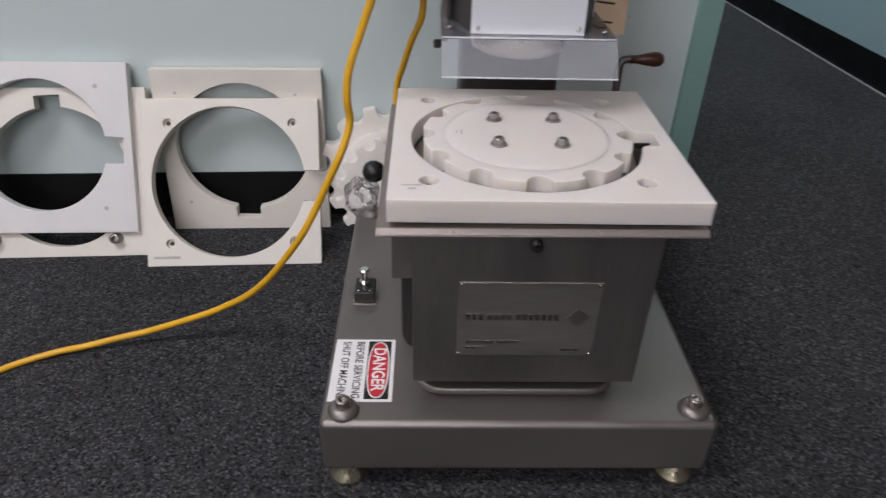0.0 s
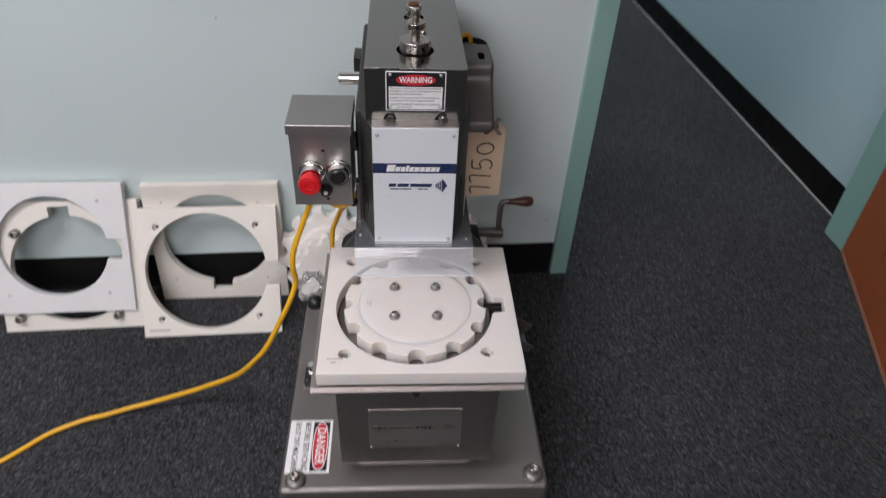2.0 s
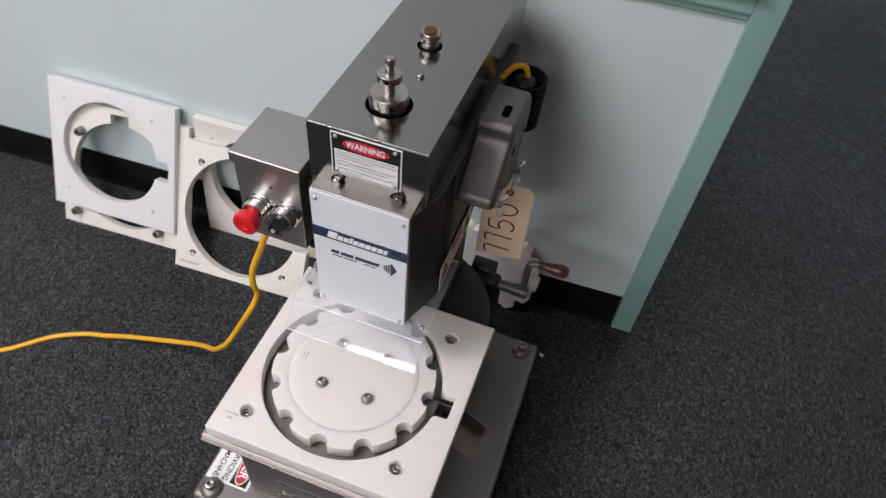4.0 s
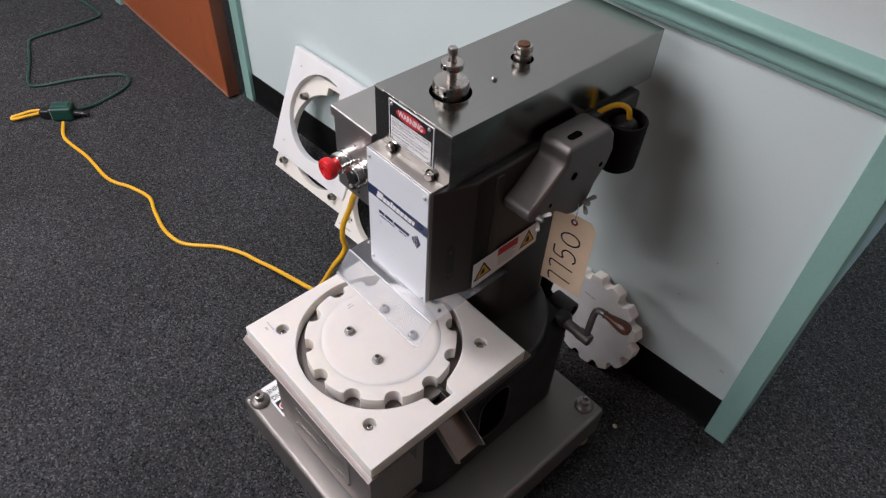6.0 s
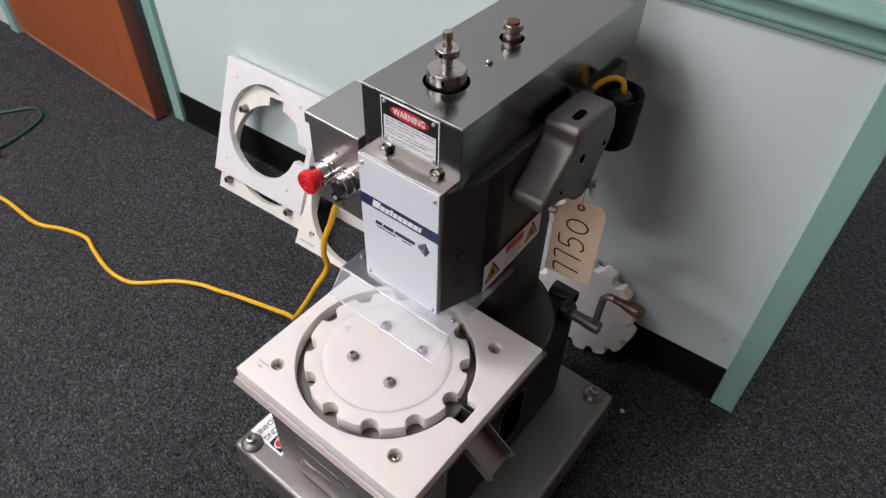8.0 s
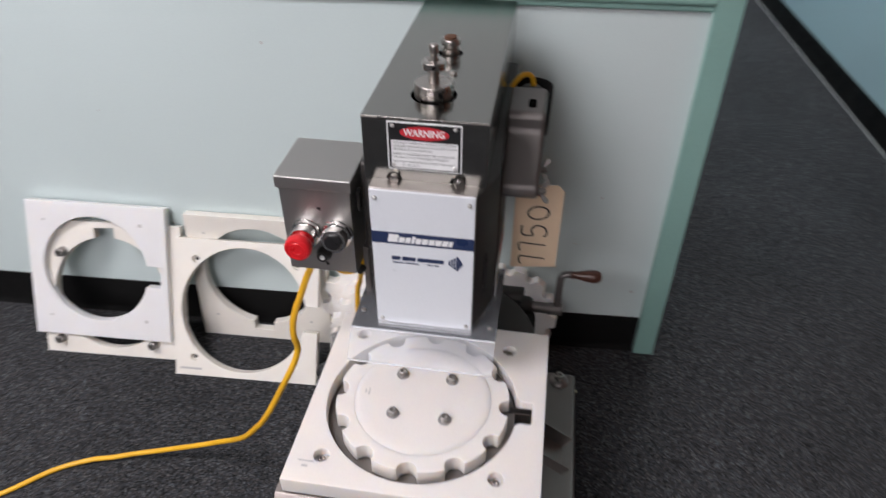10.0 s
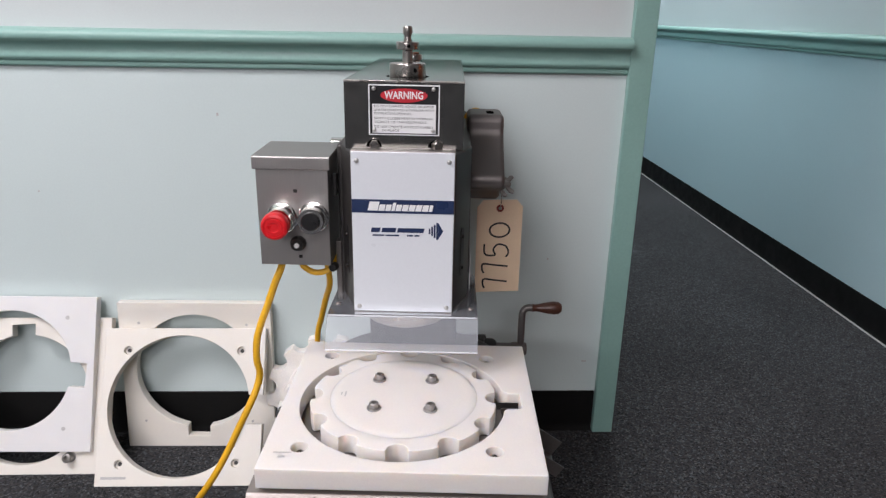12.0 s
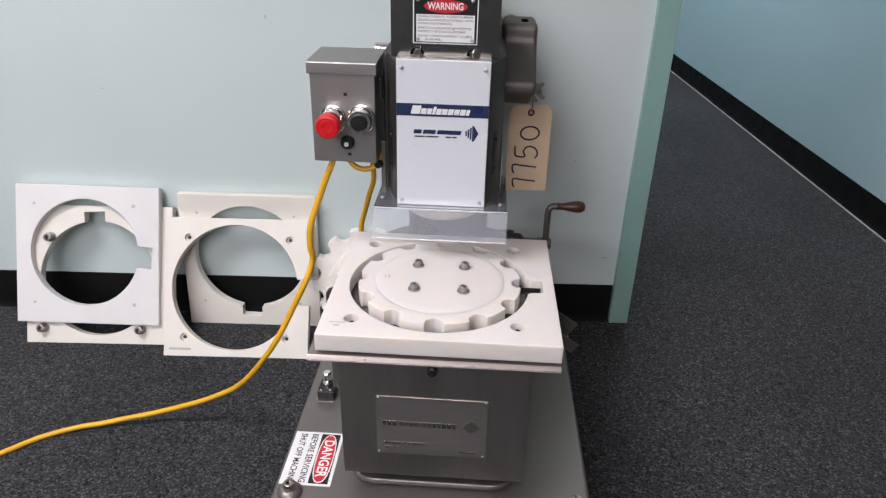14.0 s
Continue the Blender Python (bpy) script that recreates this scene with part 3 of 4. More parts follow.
for v in bm.verts:
    v.co = Vector((0.1555 + v.co.z, v.co.x, v.co.y))
part("recess_rim", bm, CAST_DARK, capper)

# sheet-metal cover on the pedestal front with its name plate
SHIFT = Vector((0, -0.003, 0.034))
cover_u = [(-0.132, 0.095), (-0.132, -0.020), (0.138, -0.020), (0.138, 0.095), (0.1355, 0.095), (0.1355, -0.0175), (-0.1295, -0.0175), (-0.1295, 0.095)]
bm = prism(cover_u, 0.131, 0.3600, "z", 0.0016, 3)
part("pedestal_cover", bm, COVER, capper, "brushed stainless sheet cover")
plate = part("name_plate", box(-0.080, 0.080, -0.0212, -0.0198, 0.1755, 0.2815, 0.0004), PLATE, capper, "thin engraved steel name plate")
for sx in (-0.077, 0.077):
    for sz in (0.1785, 0.2785):
        dome_screw(0.0022, (sx, -0.0212, sz), (0, -1, 0), plate, BRIGHT, "rivet")
for x0, count, z0, w, h in ((-0.071, 3, 0.2290, 0.0072, 0.0085), (-0.046, 4, 0.2290, 0.0072, 0.0085), (-0.0135, 7, 0.2290, 0.0072, 0.0085), (-0.069, 9, 0.1940, 0.0036, 0.0045), (-0.034, 7, 0.1940, 0.0036, 0.0045), (-0.069, 9, 0.1865, 0.0026, 0.0028), (0.042, 9, 0.1835, 0.0026, 0.0028)):
    for k in range(count):
        part("engraved_bar", box(x0 + w * k, x0 + w * (k + 0.72), -0.0215, -0.0211, z0, z0 + h, 0), BRIGHT, plate, "small raised bar in bare steel")
bm = prism([(0.044, 0.2335), (0.057, 0.2465), (0.070, 0.2335), (0.057, 0.2205)], -0.0216, -0.0212, "y")
part("engraved_mark", bm, COVER, plate, "raised diamond mark")
part("cover_stop", turned([(0.006, 0), (0.007, 0.003), (0.007, 0.008), (0.004, 0.010), (0.004, 0.013)], (0.0, -0.020, 0.333), (0, -1, 0)), BLACK_OX, capper)
part("cover_bracket", box(-0.158, -0.133, 0.050, 0.0525, 0.235, 0.360, 0.0008), BLAST, capper)
socket_screw(0.005, 0.008, (-0.145, 0.050, 0.318), (0, -1, 0), capper, BRIGHT)
part("cover_bracket", box(0.139, 0.152, 0.060, 0.0625, 0.275, 0.360, 0.0008), BLAST, capper)

# mounting sheet under the table, a little wider than it
SHIFT = Vector((0, 0, 0.0345))
bm = prism([(-0.0462, 0.3550), (-0.0474, 0.3556), (-0.0472, 0.3566), (-0.0428, 0.3612), (-0.0405, 0.3620), (0.085, 0.3620), (0.085, 0.3600), (-0.0405, 0.3600), (-0.0418, 0.3594), (-0.0456, 0.3556)], -0.168, 0.172, "x")
box(-0.168, 0.112, 0.0852, 0.134, 0.3600, 0.3620, 0, bm=bm)
box(-0.168, 0.172, 0.1342, 0.292, 0.3600, 0.3620, 0, bm=bm)
for v in bm.verts:
    if v.co.y < -0.042:
        v.co.z += 0.006 * (v.co.x + 0.10)
sheet_part = part("mounting_sheet", bm, SHEET, capper, "brushed steel sheet under the white table")
bm = prism(rounded(-0.1685, 0.1715, -0.0490, -0.0462, 0.0013, 3), 0.3548, 0.3568, "z", 0.0007, 2)
for v in bm.verts:
    v.co.z += 0.006 * (v.co.x + 0.10)
part("rolled_edge", bm, SHEET, sheet_part, "rolled front edge")
for sx in (-0.09, 0.06):
    dome_screw(0.0013, (sx, -0.0452, 0.3588), (0, -0.72, 0.69), capper, BRIGHT)
for sx, sy in ((-0.13, -0.015), (0.14, -0.015), (-0.13, 0.24), (0.14, 0.24)):
    part("spacer", rod((sx, sy, 0.3620), (sx, sy, 0.3673), 0.009), BRIGHT, capper)

# white guide table with its round opening and outlet notch
CX, CY, RH = 0.0, 0.1125, 0.1345
TX0, TX1, TY0, TY1, TZ = -0.157, 0.172, -0.043, 0.271, 0.3945
opening = [(-0.001 + x, 0.1105 + y) for x, y in circle(0, 0, RH, 84, 11.5, 350.5)]
opening += [(0.1340, 0.0905), (0.1365, 0.0925), (0.1520, 0.0930), (0.1545, 0.0955), (0.1545, 0.1300), (0.1412, 0.1300), (0.1380, 0.1308), (0.1352, 0.1330)]
SCREWS = [(sx, sy) for sx in (-0.115, 0.114) for sy in (0.0, 0.227)]
outer = [(TX0, TY0), (TX1, TY0), (TX1, TY1), (TX0, TY1)]
bm = sheet(outer, [opening] + [circle(sx, sy, 0.0102, 24) for sx, sy in SCREWS], 0.0262, 0.0010, 2, Matrix.Translation((0, 0, TZ)))
table = part("guide_table", bm, HDPE, capper, "thick white plastic table plate with a round opening")
for sx, sy in SCREWS:
    part("pocket_floor", turned([(0.0105, 0), (0.0105, 0.0138)], (sx, sy, 0.3676), n=24), HDPE, table)
    socket_screw(0.0052, 0.0065, (sx, sy, 0.3814), (0, 0, 1), table, BRIGHT)
for x0, x1, y0, y1 in ((-0.143, -0.122, -0.0125, -0.0105), (-0.136, -0.128, -0.0205, -0.0175)):
    part("stamped_mark", box(x0, x1, y0, y1, TZ, TZ + 0.0002, 0), PRINT_GREY, table)
part("notch_liner", box(0.1300, 0.1540, 0.1240, 0.1252, 0.3500, 0.3752, 0.0003), CHUTE, capper, "thin steel strip lining the outlet notch")
# Dark sheet added over the notch's far wall to paint its lower shade.
part("outlet_shade", box(0.1200, 0.1541, 0.1282, 0.1296, 0.3500, 0.3810, 0.0003), BLACK_OX, capper, "dark sheet added for the shade low in the outlet notch")
part("turret_plate", turned([(0.131, 0), (0.131, 0.007), (0.05, 0.007)], (CX, CY, 0.3638), n=56), BLAST, capper, "dull steel turntable under the star wheel")


def star_points(radius, notches, notch, phase, depth=0.006):
    """The rim of a star wheel, walked once round."""
    pts = []
    half = math.degrees(math.asin(notch / radius))
    step = 360 / notches
    for k in range(notches):
        a = phase + step * k
        ix, iy = (radius - depth) * math.cos(radians(a)), (radius - depth) * math.sin(radians(a))
        for i in range(11):
            w = radians(a - 90 - 180 * i / 10)
            pts.append((ix + notch * math.cos(w), iy + notch * math.sin(w)))
        for i in range(1, 6):
            b = radians(a + half + (step - 2 * half) * i / 6)
            pts.append((radius * math.cos(b), radius * math.sin(b)))
    return pts


bm = sheet(star_points(0.1225, 12, 0.0132, -90, 0.0015), [], 0.026, 0.0009, 1, Matrix.Translation((CX, CY, 0.3985)))
wheel = part("star_wheel", bm, HDPE, capper, "white plastic star wheel with scalloped pockets")
part("wheel_face", turned([(0.0976, -0.022), (0.0976, -0.0005), (0.0960, 0.0003), (0.0935, 0.0010), (0.0905, 0.0016), (0.087, 0.0019), (0.082, 0.0020), (0.02, 0.0020)], (CX, CY, 0.3985), n=72), HDPE, wheel)
for k in range(4):
    a = radians(45 + 90 * k)
    socket_screw(0.0062, 0.0090, (CX + 0.051 * math.cos(a), CY + 0.051 * math.sin(a), 0.4005), (0, 0, 1), wheel, BOLT, "wheel_bolt", 0.0090)
bm = bmesh.new()
for x0, y0, x1, y1 in ((-0.078, 0.104, -0.076, 0.116), (-0.083, 0.107, -0.0812, 0.114)):
    box(x0, x1, y0, y1, 0.4005, 0.4007, 0, bm=bm)
part("stamped_mark", bm, PRINT_GREY, wheel)

# outlet chute beside the table
chute_u = [(0.093, 0), (0.143, 0), (0.143, 0.025), (0.1414, 0.025), (0.1414, 0.0016), (0.0946, 0.0016), (0.0946, 0.018), (0.093, 0.018)]
bm = prism(chute_u, 0.010, 0.104, "x")
for v in bm.verts:
    v.co = Matrix.Translation((0.120, 0, 0.349)) @ (pose(0, 0, 0, 0, 34.4, 0) @ v.co)
bmesh.ops.bisect_plane(bm, geom=bm.verts[:] + bm.edges[:] + bm.faces[:], plane_co=(0, 0, 0.352), plane_no=(0, 0, 1), clear_outer=True)
bmesh.ops.holes_fill(bm, edges=bm.edges[:], sides=0)
bmesh.ops.recalc_face_normals(bm, faces=bm.faces)
part("outlet_chute", bm, CHUTE, capper, "bent stainless outlet chute")

# column and arm
SHIFT = Vector((0, 0.01, 0.032))
part("column", prism(rounded(-0.070, 0.070, 0.290, 0.440, 0.03), 0.335, 0.56, "z", 0.002), CAST_DARK, capper, "dark cast column carrying the head")
SHIFT = Vector((-0.004, 0.0155, 0.024))
arm_side = [(0.198, 0.512), (0.198, 0.724), (0.560, 0.724), (0.560, 0.640), (0.470, 0.600), (0.400, 0.545), (0.360, 0.512)]
part("arm", prism(arm_side, -0.0925, 0.0865, "x", 0.005, 3), CAST_DARK, capper, "grey cast arm of the capping head")
part("arm_nose", prism([(-0.0660, 0.1410), (0.0660, 0.1410), (0.0865, 0.1990), (0.0865, 0.2500), (-0.0865, 0.2500), (-0.0865, 0.1990)], 0.5125, 0.7245, "z", 0.003), CAST_DARK, capper, "tapered front of the cast arm")
part("arm_web", prism([(0.238, 0.53), (0.238, 0.715), (0.252, 0.715), (0.252, 0.53)], 0.080, 0.0885, "x", 0.002, 2), CAST_DARK, capper)
for s in (-1, 1):
    m = Matrix.Translation((s * 0.0764, 0.1695, 0.587)) @ pose(0, 0, 0, 90, 0, s * 70.5)
    # Thin dark sheet on the face, painted as the pocket's shade.
    part("arm_pocket_shade", sheet(rounded(-0.0062, 0.0062, -0.034, 0.034, 0.006), [], 0.0006, m=m @ Matrix.Translation((0, 0, 0.0007))), BLACK_OX, capper, "narrow dark sheet painted as the shade of a pocket in the arm")
    for sz in (-0.022, 0.022):
        c = m @ Vector((0, sz, 0.0007))
        dome_screw(0.0026, c, m.to_3x3() @ Vector((0, 0, 1)), capper, BLACK_OX)
part("spindle_nose", turned([(0.050, 0.0), (0.057, 0.003), (0.060, 0.010), (0.062, 0.020), (0.064, 0.040)], (0, 0.215, 0.4755), n=48), BRIGHT, capper, "bright conical spindle nose under the head")
part("chuck", turned([(0.022, 0), (0.024, 0.002), (0.024, 0.012)], (0, 0.215, 0.4665), n=36), BLACK_OX, capper)
part("guard_bracket", box(-0.097, -0.089, 0.196, 0.214, 0.486, 0.590, 0.0015), CAST, capper, "grey strap carrying the clear guard")
part("guard_knob", turned([(0.005, 0), (0.0055, 0.002), (0.0055, 0.008), (0.004, 0.009)], (-0.097, 0.202, 0.482), (-1, -0.2, 0), 16), BLACK_OX, capper)
part("bleed_valve", turned([(0.005, 0), (0.006, 0.004), (0.006, 0.012), (0.004, 0.014)], (-0.098, 0.200, 0.553), (-0.3, -1, 0)), BLACK_OX, capper)

# front box with the white panel
part("head_box", box(-0.0655, 0.0655, 0.1375, 0.190, 0.5135, 0.7275, 0.0012), STEEL, capper, "stainless box behind the white panel")
panel = part("front_panel", box(-0.0645, 0.0645, 0.1345, 0.1373, 0.5135, 0.7265, 0.0007), PANEL, capper, "white enamelled front panel with a navy band")
part("navy_band", box(-0.0644, 0.0644, 0.1341, 0.1345, 0.6490, 0.6665, 0), NAVY, panel, "navy blue printed band")
for sx in (-0.0575, 0.0575):
    for sz in (0.5205, 0.7155):
        dome_screw(0.0030, (sx, 0.1345, sz), (0, -1, 0), panel, SCREW)


def slanted(x0, x1, z0, z1, y, slant):
    s = slant * (z1 - z0)
    return prism([(x0, z0), (x1, z0), (x1 + s, z1), (x0 + s, z1)], y - 0.0002, y, "y")


# maker's marks as plain bars in their colours
x = -0.0445
for w, h in ((0.0135, 0.0118), (0.0085, 0.0082), (0.0078, 0.0082), (0.0052, 0.0108), (0.0080, 0.0082), (0.0085, 0.0082), (0.0085, 0.0082), (0.0085, 0.0082), (0.0085, 0.0082), (0.0055, 0.0082)):
    part("printed_bar", slanted(x, x + w - 0.0010, 0.6520, 0.6520 + h, 0.1341, 0.25), PRINT_WHITE, panel, "white printed bar")
    x += w
x = -0.0410
for w in (0.0135, 0.0200, 0.0360):
    part("printed_bar", slanted(x, x + w - 0.0022, 0.6235, 0.6295, 0.1345, 0.25), NAVY, panel, "navy printed bar")
    x += w
for x0, x1 in ((-0.039, -0.024), (-0.0225, -0.005), (0.005, 0.013), (0.0145, 0.021)):
    part("printed_bar", slanted(x0, x1, 0.6185, 0.6205, 0.1345, 0.25), NAVY, panel, "navy printed bar")
for k in range(5):
    a = 0.0330 + 0.0032 * k
    h = (0.0035, 0.0062, 0.0088, 0.0115, 0.0)[k]
    if h:
        part("printed_mark", prism([(a, 0.6260 - h), (a + 0.0023, 0.6260 - h), (a + 0.0023, 0.6260 + h), (a, 0.6260 + h)], 0.1343, 0.1345, "y"), NAVY, panel)
bm = prism([(0.0450, 0.6150), (0.0450, 0.6375), (0.0515, 0.6262)], 0.1343, 0.1345, "y")
part("printed_mark", bm, NAVY, panel, "navy diamond mark")

# stainless hood over the arm
SHIFT = Vector((-0.004, 0.0195, 0.0225))
bm = bmesh.new()
HX, HY0, HY1, HZ0, HZ1 = 0.0745, 0.1555, 0.5945, 0.727, 0.8115
tmp = sheet([(-HX, HY0), (HX, HY0), (HX, HY1), (-HX, HY1)], [circle(0, 0.222, 0.0283, 40), circle(0, 0.358, 0.0165, 28)], 0.002, 0, 1, Matrix.Translation((0, 0, HZ1)))
join(bm, tmp)
box(-HX, HX, HY0, HY0 + 0.002, HZ0, HZ1 - 0.0015, 0.0006, bm=bm)
box(-HX, HX, HY1 - 0.002, HY1, HZ0, HZ1 - 0.0015, 0.0006, bm=bm)
box(-HX, -HX + 0.002, HY0 + 0.002, HY1 - 0.002, HZ0, HZ1 - 0.0015, 0.0006, bm=bm)
box(HX - 0.002, HX, HY0 + 0.002, HY1 - 0.002, HZ0, HZ1 - 0.0015, 0.0006, bm=bm)
hood = part("hood", bm, STEEL_TOP, capper, "long brushed stainless sheet hood")
part("hood_edge", box(-HX, HX, HY0 - 0.0008, HY0 + 0.0012, HZ1 - 0.0022, HZ1 + 0.0004, 0.0006), BRIGHT, hood, "bright front edge strip")
# Black slab put in for the shade seen through the hood's holes.
part("hood_inside_shade", box(-HX + 0.003, HX - 0.003, HY0 + 0.004, HY1 - 0.004, 0.752, 0.768, 0), OPENING_SHADE, hood, "black slab painted as the shade inside the hood")
for sx in (-0.038, 0.0395):
    # Flat black half disc drawn as the shade of a bolt notch.
    part("slot_shade", prism(circle(sx, 0.730, 0.0095, 20, 0, 180), HY0 - 0.0004, HY0 + 0.0004, "y"), OPENING_SHADE, hood)
    bm = turned([(0.0062, 0), (0.0068, 0.001), (0.0068, 0.010), (0.0055, 0.0115), (0, 0.0115)], (sx, 0.158, 0.7325), (0.12 if sx < 0 else 0.35, -1, 0.1), 6)
    part("hex_bolt", bm, BRIGHT, hood)
part("spindle_collar", turned([(0.0225, 0), (0.0238, 0.0015), (0.0238, 0.0175), (0.0225, 0.019), (0.007, 0.019)], (0, 0.222, 0.8095), n=40), BRIGHT, hood, "bright machined spindle collar")
# Thin black disc paints the shade of the collar's hole.
part("collar_hole_shade", prism(circle(0.011, 0.8205, 0.0028, 14), 0.2005, 0.1995 + 0.0005, "y"), OPENING_SHADE, hood)
part("spindle", turned([(0.0068, 0), (0.0068, 0.024), (0.006, 0.025), (0.006, 0.036), (0.0045, 0.040), (0.005, 0.044), (0.0062, 0.046), (0.0062, 0.053), (0.0048, 0.055), (0, 0.055)], (0, 0.222, 0.8195), n=24), BRIGHT, hood)
part("lock_collar", turned([(0.0135, 0), (0.0148, 0.001), (0.0148, 0.0085), (0.0138, 0.0095), (0.007, 0.0095)], (0, 0.222, 0.8455), n=32), BRIGHT, hood)
# Black disc again, for the shade in the lock collar's hole.
part("collar_hole_shade", prism(circle(0.002, 0.8503, 0.0022, 12), 0.2068, 0.2074, "y"), OPENING_SHADE, hood)
part("rear_pin", turned([(0.0115, 0), (0.0125, 0.001), (0.0125, 0.012), (0.010, 0.013), (0.010, 0.016), (0.0135, 0.0175), (0.0135, 0.023), (0.012, 0.025), (0.0085, 0.025)], (0, 0.358, 0.8075), n=30), BRIGHT, hood, "bright grooved pin")
part("pin_core", turned([(0.0085, 0), (0.0085, 0.0025), (0.006, 0.0032), (0, 0.0032)], (0, 0.358, 0.8325), n=18), RUST, hood, "rusty brown core of the pin")
dome_screw(0.0050, (0.014, 0.288, HZ1), (0, 0, 1), hood, BRIGHT)

# warning plate on the hood's front
WY = HY0
WZ = 0.7450
warn = part("warning_plate", box(-0.0440, 0.0440, WY - 0.0012, WY, WZ, WZ + 0.062, 0.0002), PRINT_WHITE, capper, "black, red and white warning plate")
part("black_field", box(-0.0425, 0.0425, WY - 0.0014, WY - 0.0012, WZ + 0.0015, WZ + 0.0605, 0), PRINT_BLACK, warn)
part("text_field", box(-0.0395, 0.0395, WY - 0.0016, WY - 0.0014, WZ + 0.0028, WZ + 0.0385, 0), PRINT_WHITE, warn)
bm = prism([(0.0290 * math.cos(a), WZ + 0.0490 + 0.0085 * math.sin(a)) for a in [2 * math.pi * k / 40 for k in range(40)]], WY - 0.0016, WY - 0.0014, "y")
part("red_oval", bm, PRINT_RED, warn)
lettering("WARNING", 0.0125, facing(0.0, WY - 0.0018, WZ + 0.0490), PRINT_WHITE, warn, 0.048, 0.0003)
lines = ["DO NOT OPERATE, ADJUST OR REPAIR", "UNLESS QUALIFIED & FAMILIAR WITH", "INSTRUCTION MANUAL.", "SAFETY GLASSES MUST BE WORN IN", "VICINITY OF THIS EQUIPMENT.", "DO NOT OPERATE WITHOUT GUARDS", "IN PLACE."]
for k, (text, width, inset) in enumerate(zip(lines, (0.074, 0.074, 0.047, 0.072, 0.066, 0.073, 0.022), (0, 0, 0, 0, 0, 0, 0.010))):
    z = WZ + 0.0357 - 0.00450 * k - (0.0014 if k > 2 else 0) - (0.0014 if k > 4 else 0)
    lettering(text, 0.0042, facing(-0.0370 + inset + width / 2, WY - 0.0017, z), PRINT_BLACK, warn, width, 0.0)
for sx in (-0.0372, 0.0362):
    for sz in (WZ + 0.0065, WZ + 0.0570):
        dome_screw(0.0026, (sx, WY - 0.0014, sz), (0, -1, 0), warn, SCREW)

# gear guard on the right of the arm
SHIFT = Vector((-0.005, 0.016, 0.0125))
guard_side = [(0.256, 0.682), (0.256, 0.668), (0.266, 0.660), (0.290, 0.656), (0.318, 0.652), (0.335, 0.640), (0.350, 0.627), (0.368, 0.621), (0.388, 0.626), (0.398, 0.645), (0.404, 0.662), (0.425, 0.690), (0.432, 0.712), (0.425, 0.742), (0.412, 0.758), (0.330, 0.760), (0.321, 0.755), (0.320, 0.734), (0.308, 0.722), (0.272, 0.692)]
gear = part("gear_guard", prism(guard_side, 0.084, 0.138, "x", 0.0065, 4, angle=35), CAST, capper, "grey cast guard over the gears")
# No slot is cut: a flat black inlay paints its shade.
part("slot_shade", prism(rounded(0.1125, 0.1235, 0.340, 0.366, 0.005), 0.7565, 0.7606, "z"), OPENING_SHADE, gear)
for hy, hz, hr in ((0.343, 0.706, 0.0062), (0.405, 0.697, 0.004), (0.299, 0.676, 0.003)):
    # Black disc on the surface, painted as the hole's shade.
    part("hole_shade", prism(circle(hy, hz, hr, 16), 0.1375, 0.1386, "x"), OPENING_SHADE, gear)


def wing_nut(at, turn, parent):
    m = Matrix.Translation(at) @ pose(0, 0, 0, turn, 0, 0)
    bm = bmesh.new()
    join(bm, turned([(0.0055, 0), (0.0045, 0.007), (0.003, 0.010)], (0, 0, 0), (1, 0, 0), 14), m)
    for s in (1, -1):
        wing = prism([(0.002, s * 0.003), (0.009, s * 0.006), (0.015, s * 0.013), (0.013, s * 0.017), (0.008, s * 0.016), (0.003, s * 0.008)], -0.0012, 0.0012, "z", 0.0006)
        join(bm, wing, m)
    part("wing_nut", bm, DULL, parent, "bright zinc wing nut")


wing_nut((0.138, 0.275, 0.667), 35, gear)
wing_nut((0.138, 0.386, 0.636), 60, gear)

# black motor hub and yellow lead behind the gear guard
part("motor_cup", turned([(0.024, 0), (0.032, 0.008), (0.033, 0.03), (0.0345, 0.086), (0.0335, 0.0885), (0.0305, 0.0885), (0.0295, 0.045), (0.0, 0.045)], (0.112, 0.490, 0.638), n=36), MATT_BLACK, capper, "black plastic motor cup open at the top")
part("motor_core", turned([(0.020, 0), (0.020, 0.036), (0.014, 0.042), (0, 0.042)], (0.112, 0.490, 0.682), n=28), BLACK_OX, capper, "dark motor end inside the cup")
part("motor_boss", rod((0.070, 0.440, 0.722), (0.112, 0.440, 0.722), 0.013), CAST, capper)
part("motor_lead", hose([(0.076, 0.452, 0.722), (0.086, 0.466, 0.739), (0.098, 0.482, 0.746), (0.110, 0.492, 0.741), (0.115, 0.495, 0.724)], 0.0042), YELLOW, capper, "yellow motor lead")
part("rear_block", box(-0.112, -0.079, 0.512, 0.560, 0.628, 0.686, 0.003), BLACK, capper, "black plastic block beside the hood")
part("shaft_stub", turned([(0.0100, 0), (0.0115, 0.0015), (0.0115, 0.045)], (-0.131, 0.386, 0.700), (1, 0, 0), 28), CHROME, capper, "polished shaft stub")
part("stub_bush", turned([(0.0055, 0), (0.0055, 0.016)], (-0.098, 0.362, 0.672), (1, 0, 0), 16), BRIGHT, capper)

# hazard stickers on the arm's side
SHIFT = Vector((-0.004, 0.0155, 0.009))
sticker = part("hazard_label", prism([(0.207, 0.531), (0.349, 0.543), (0.348, 0.588), (0.206, 0.582)], 0.0892, 0.0898, "x"), PRINT_WHITE, capper, "white hazard label with yellow triangles")
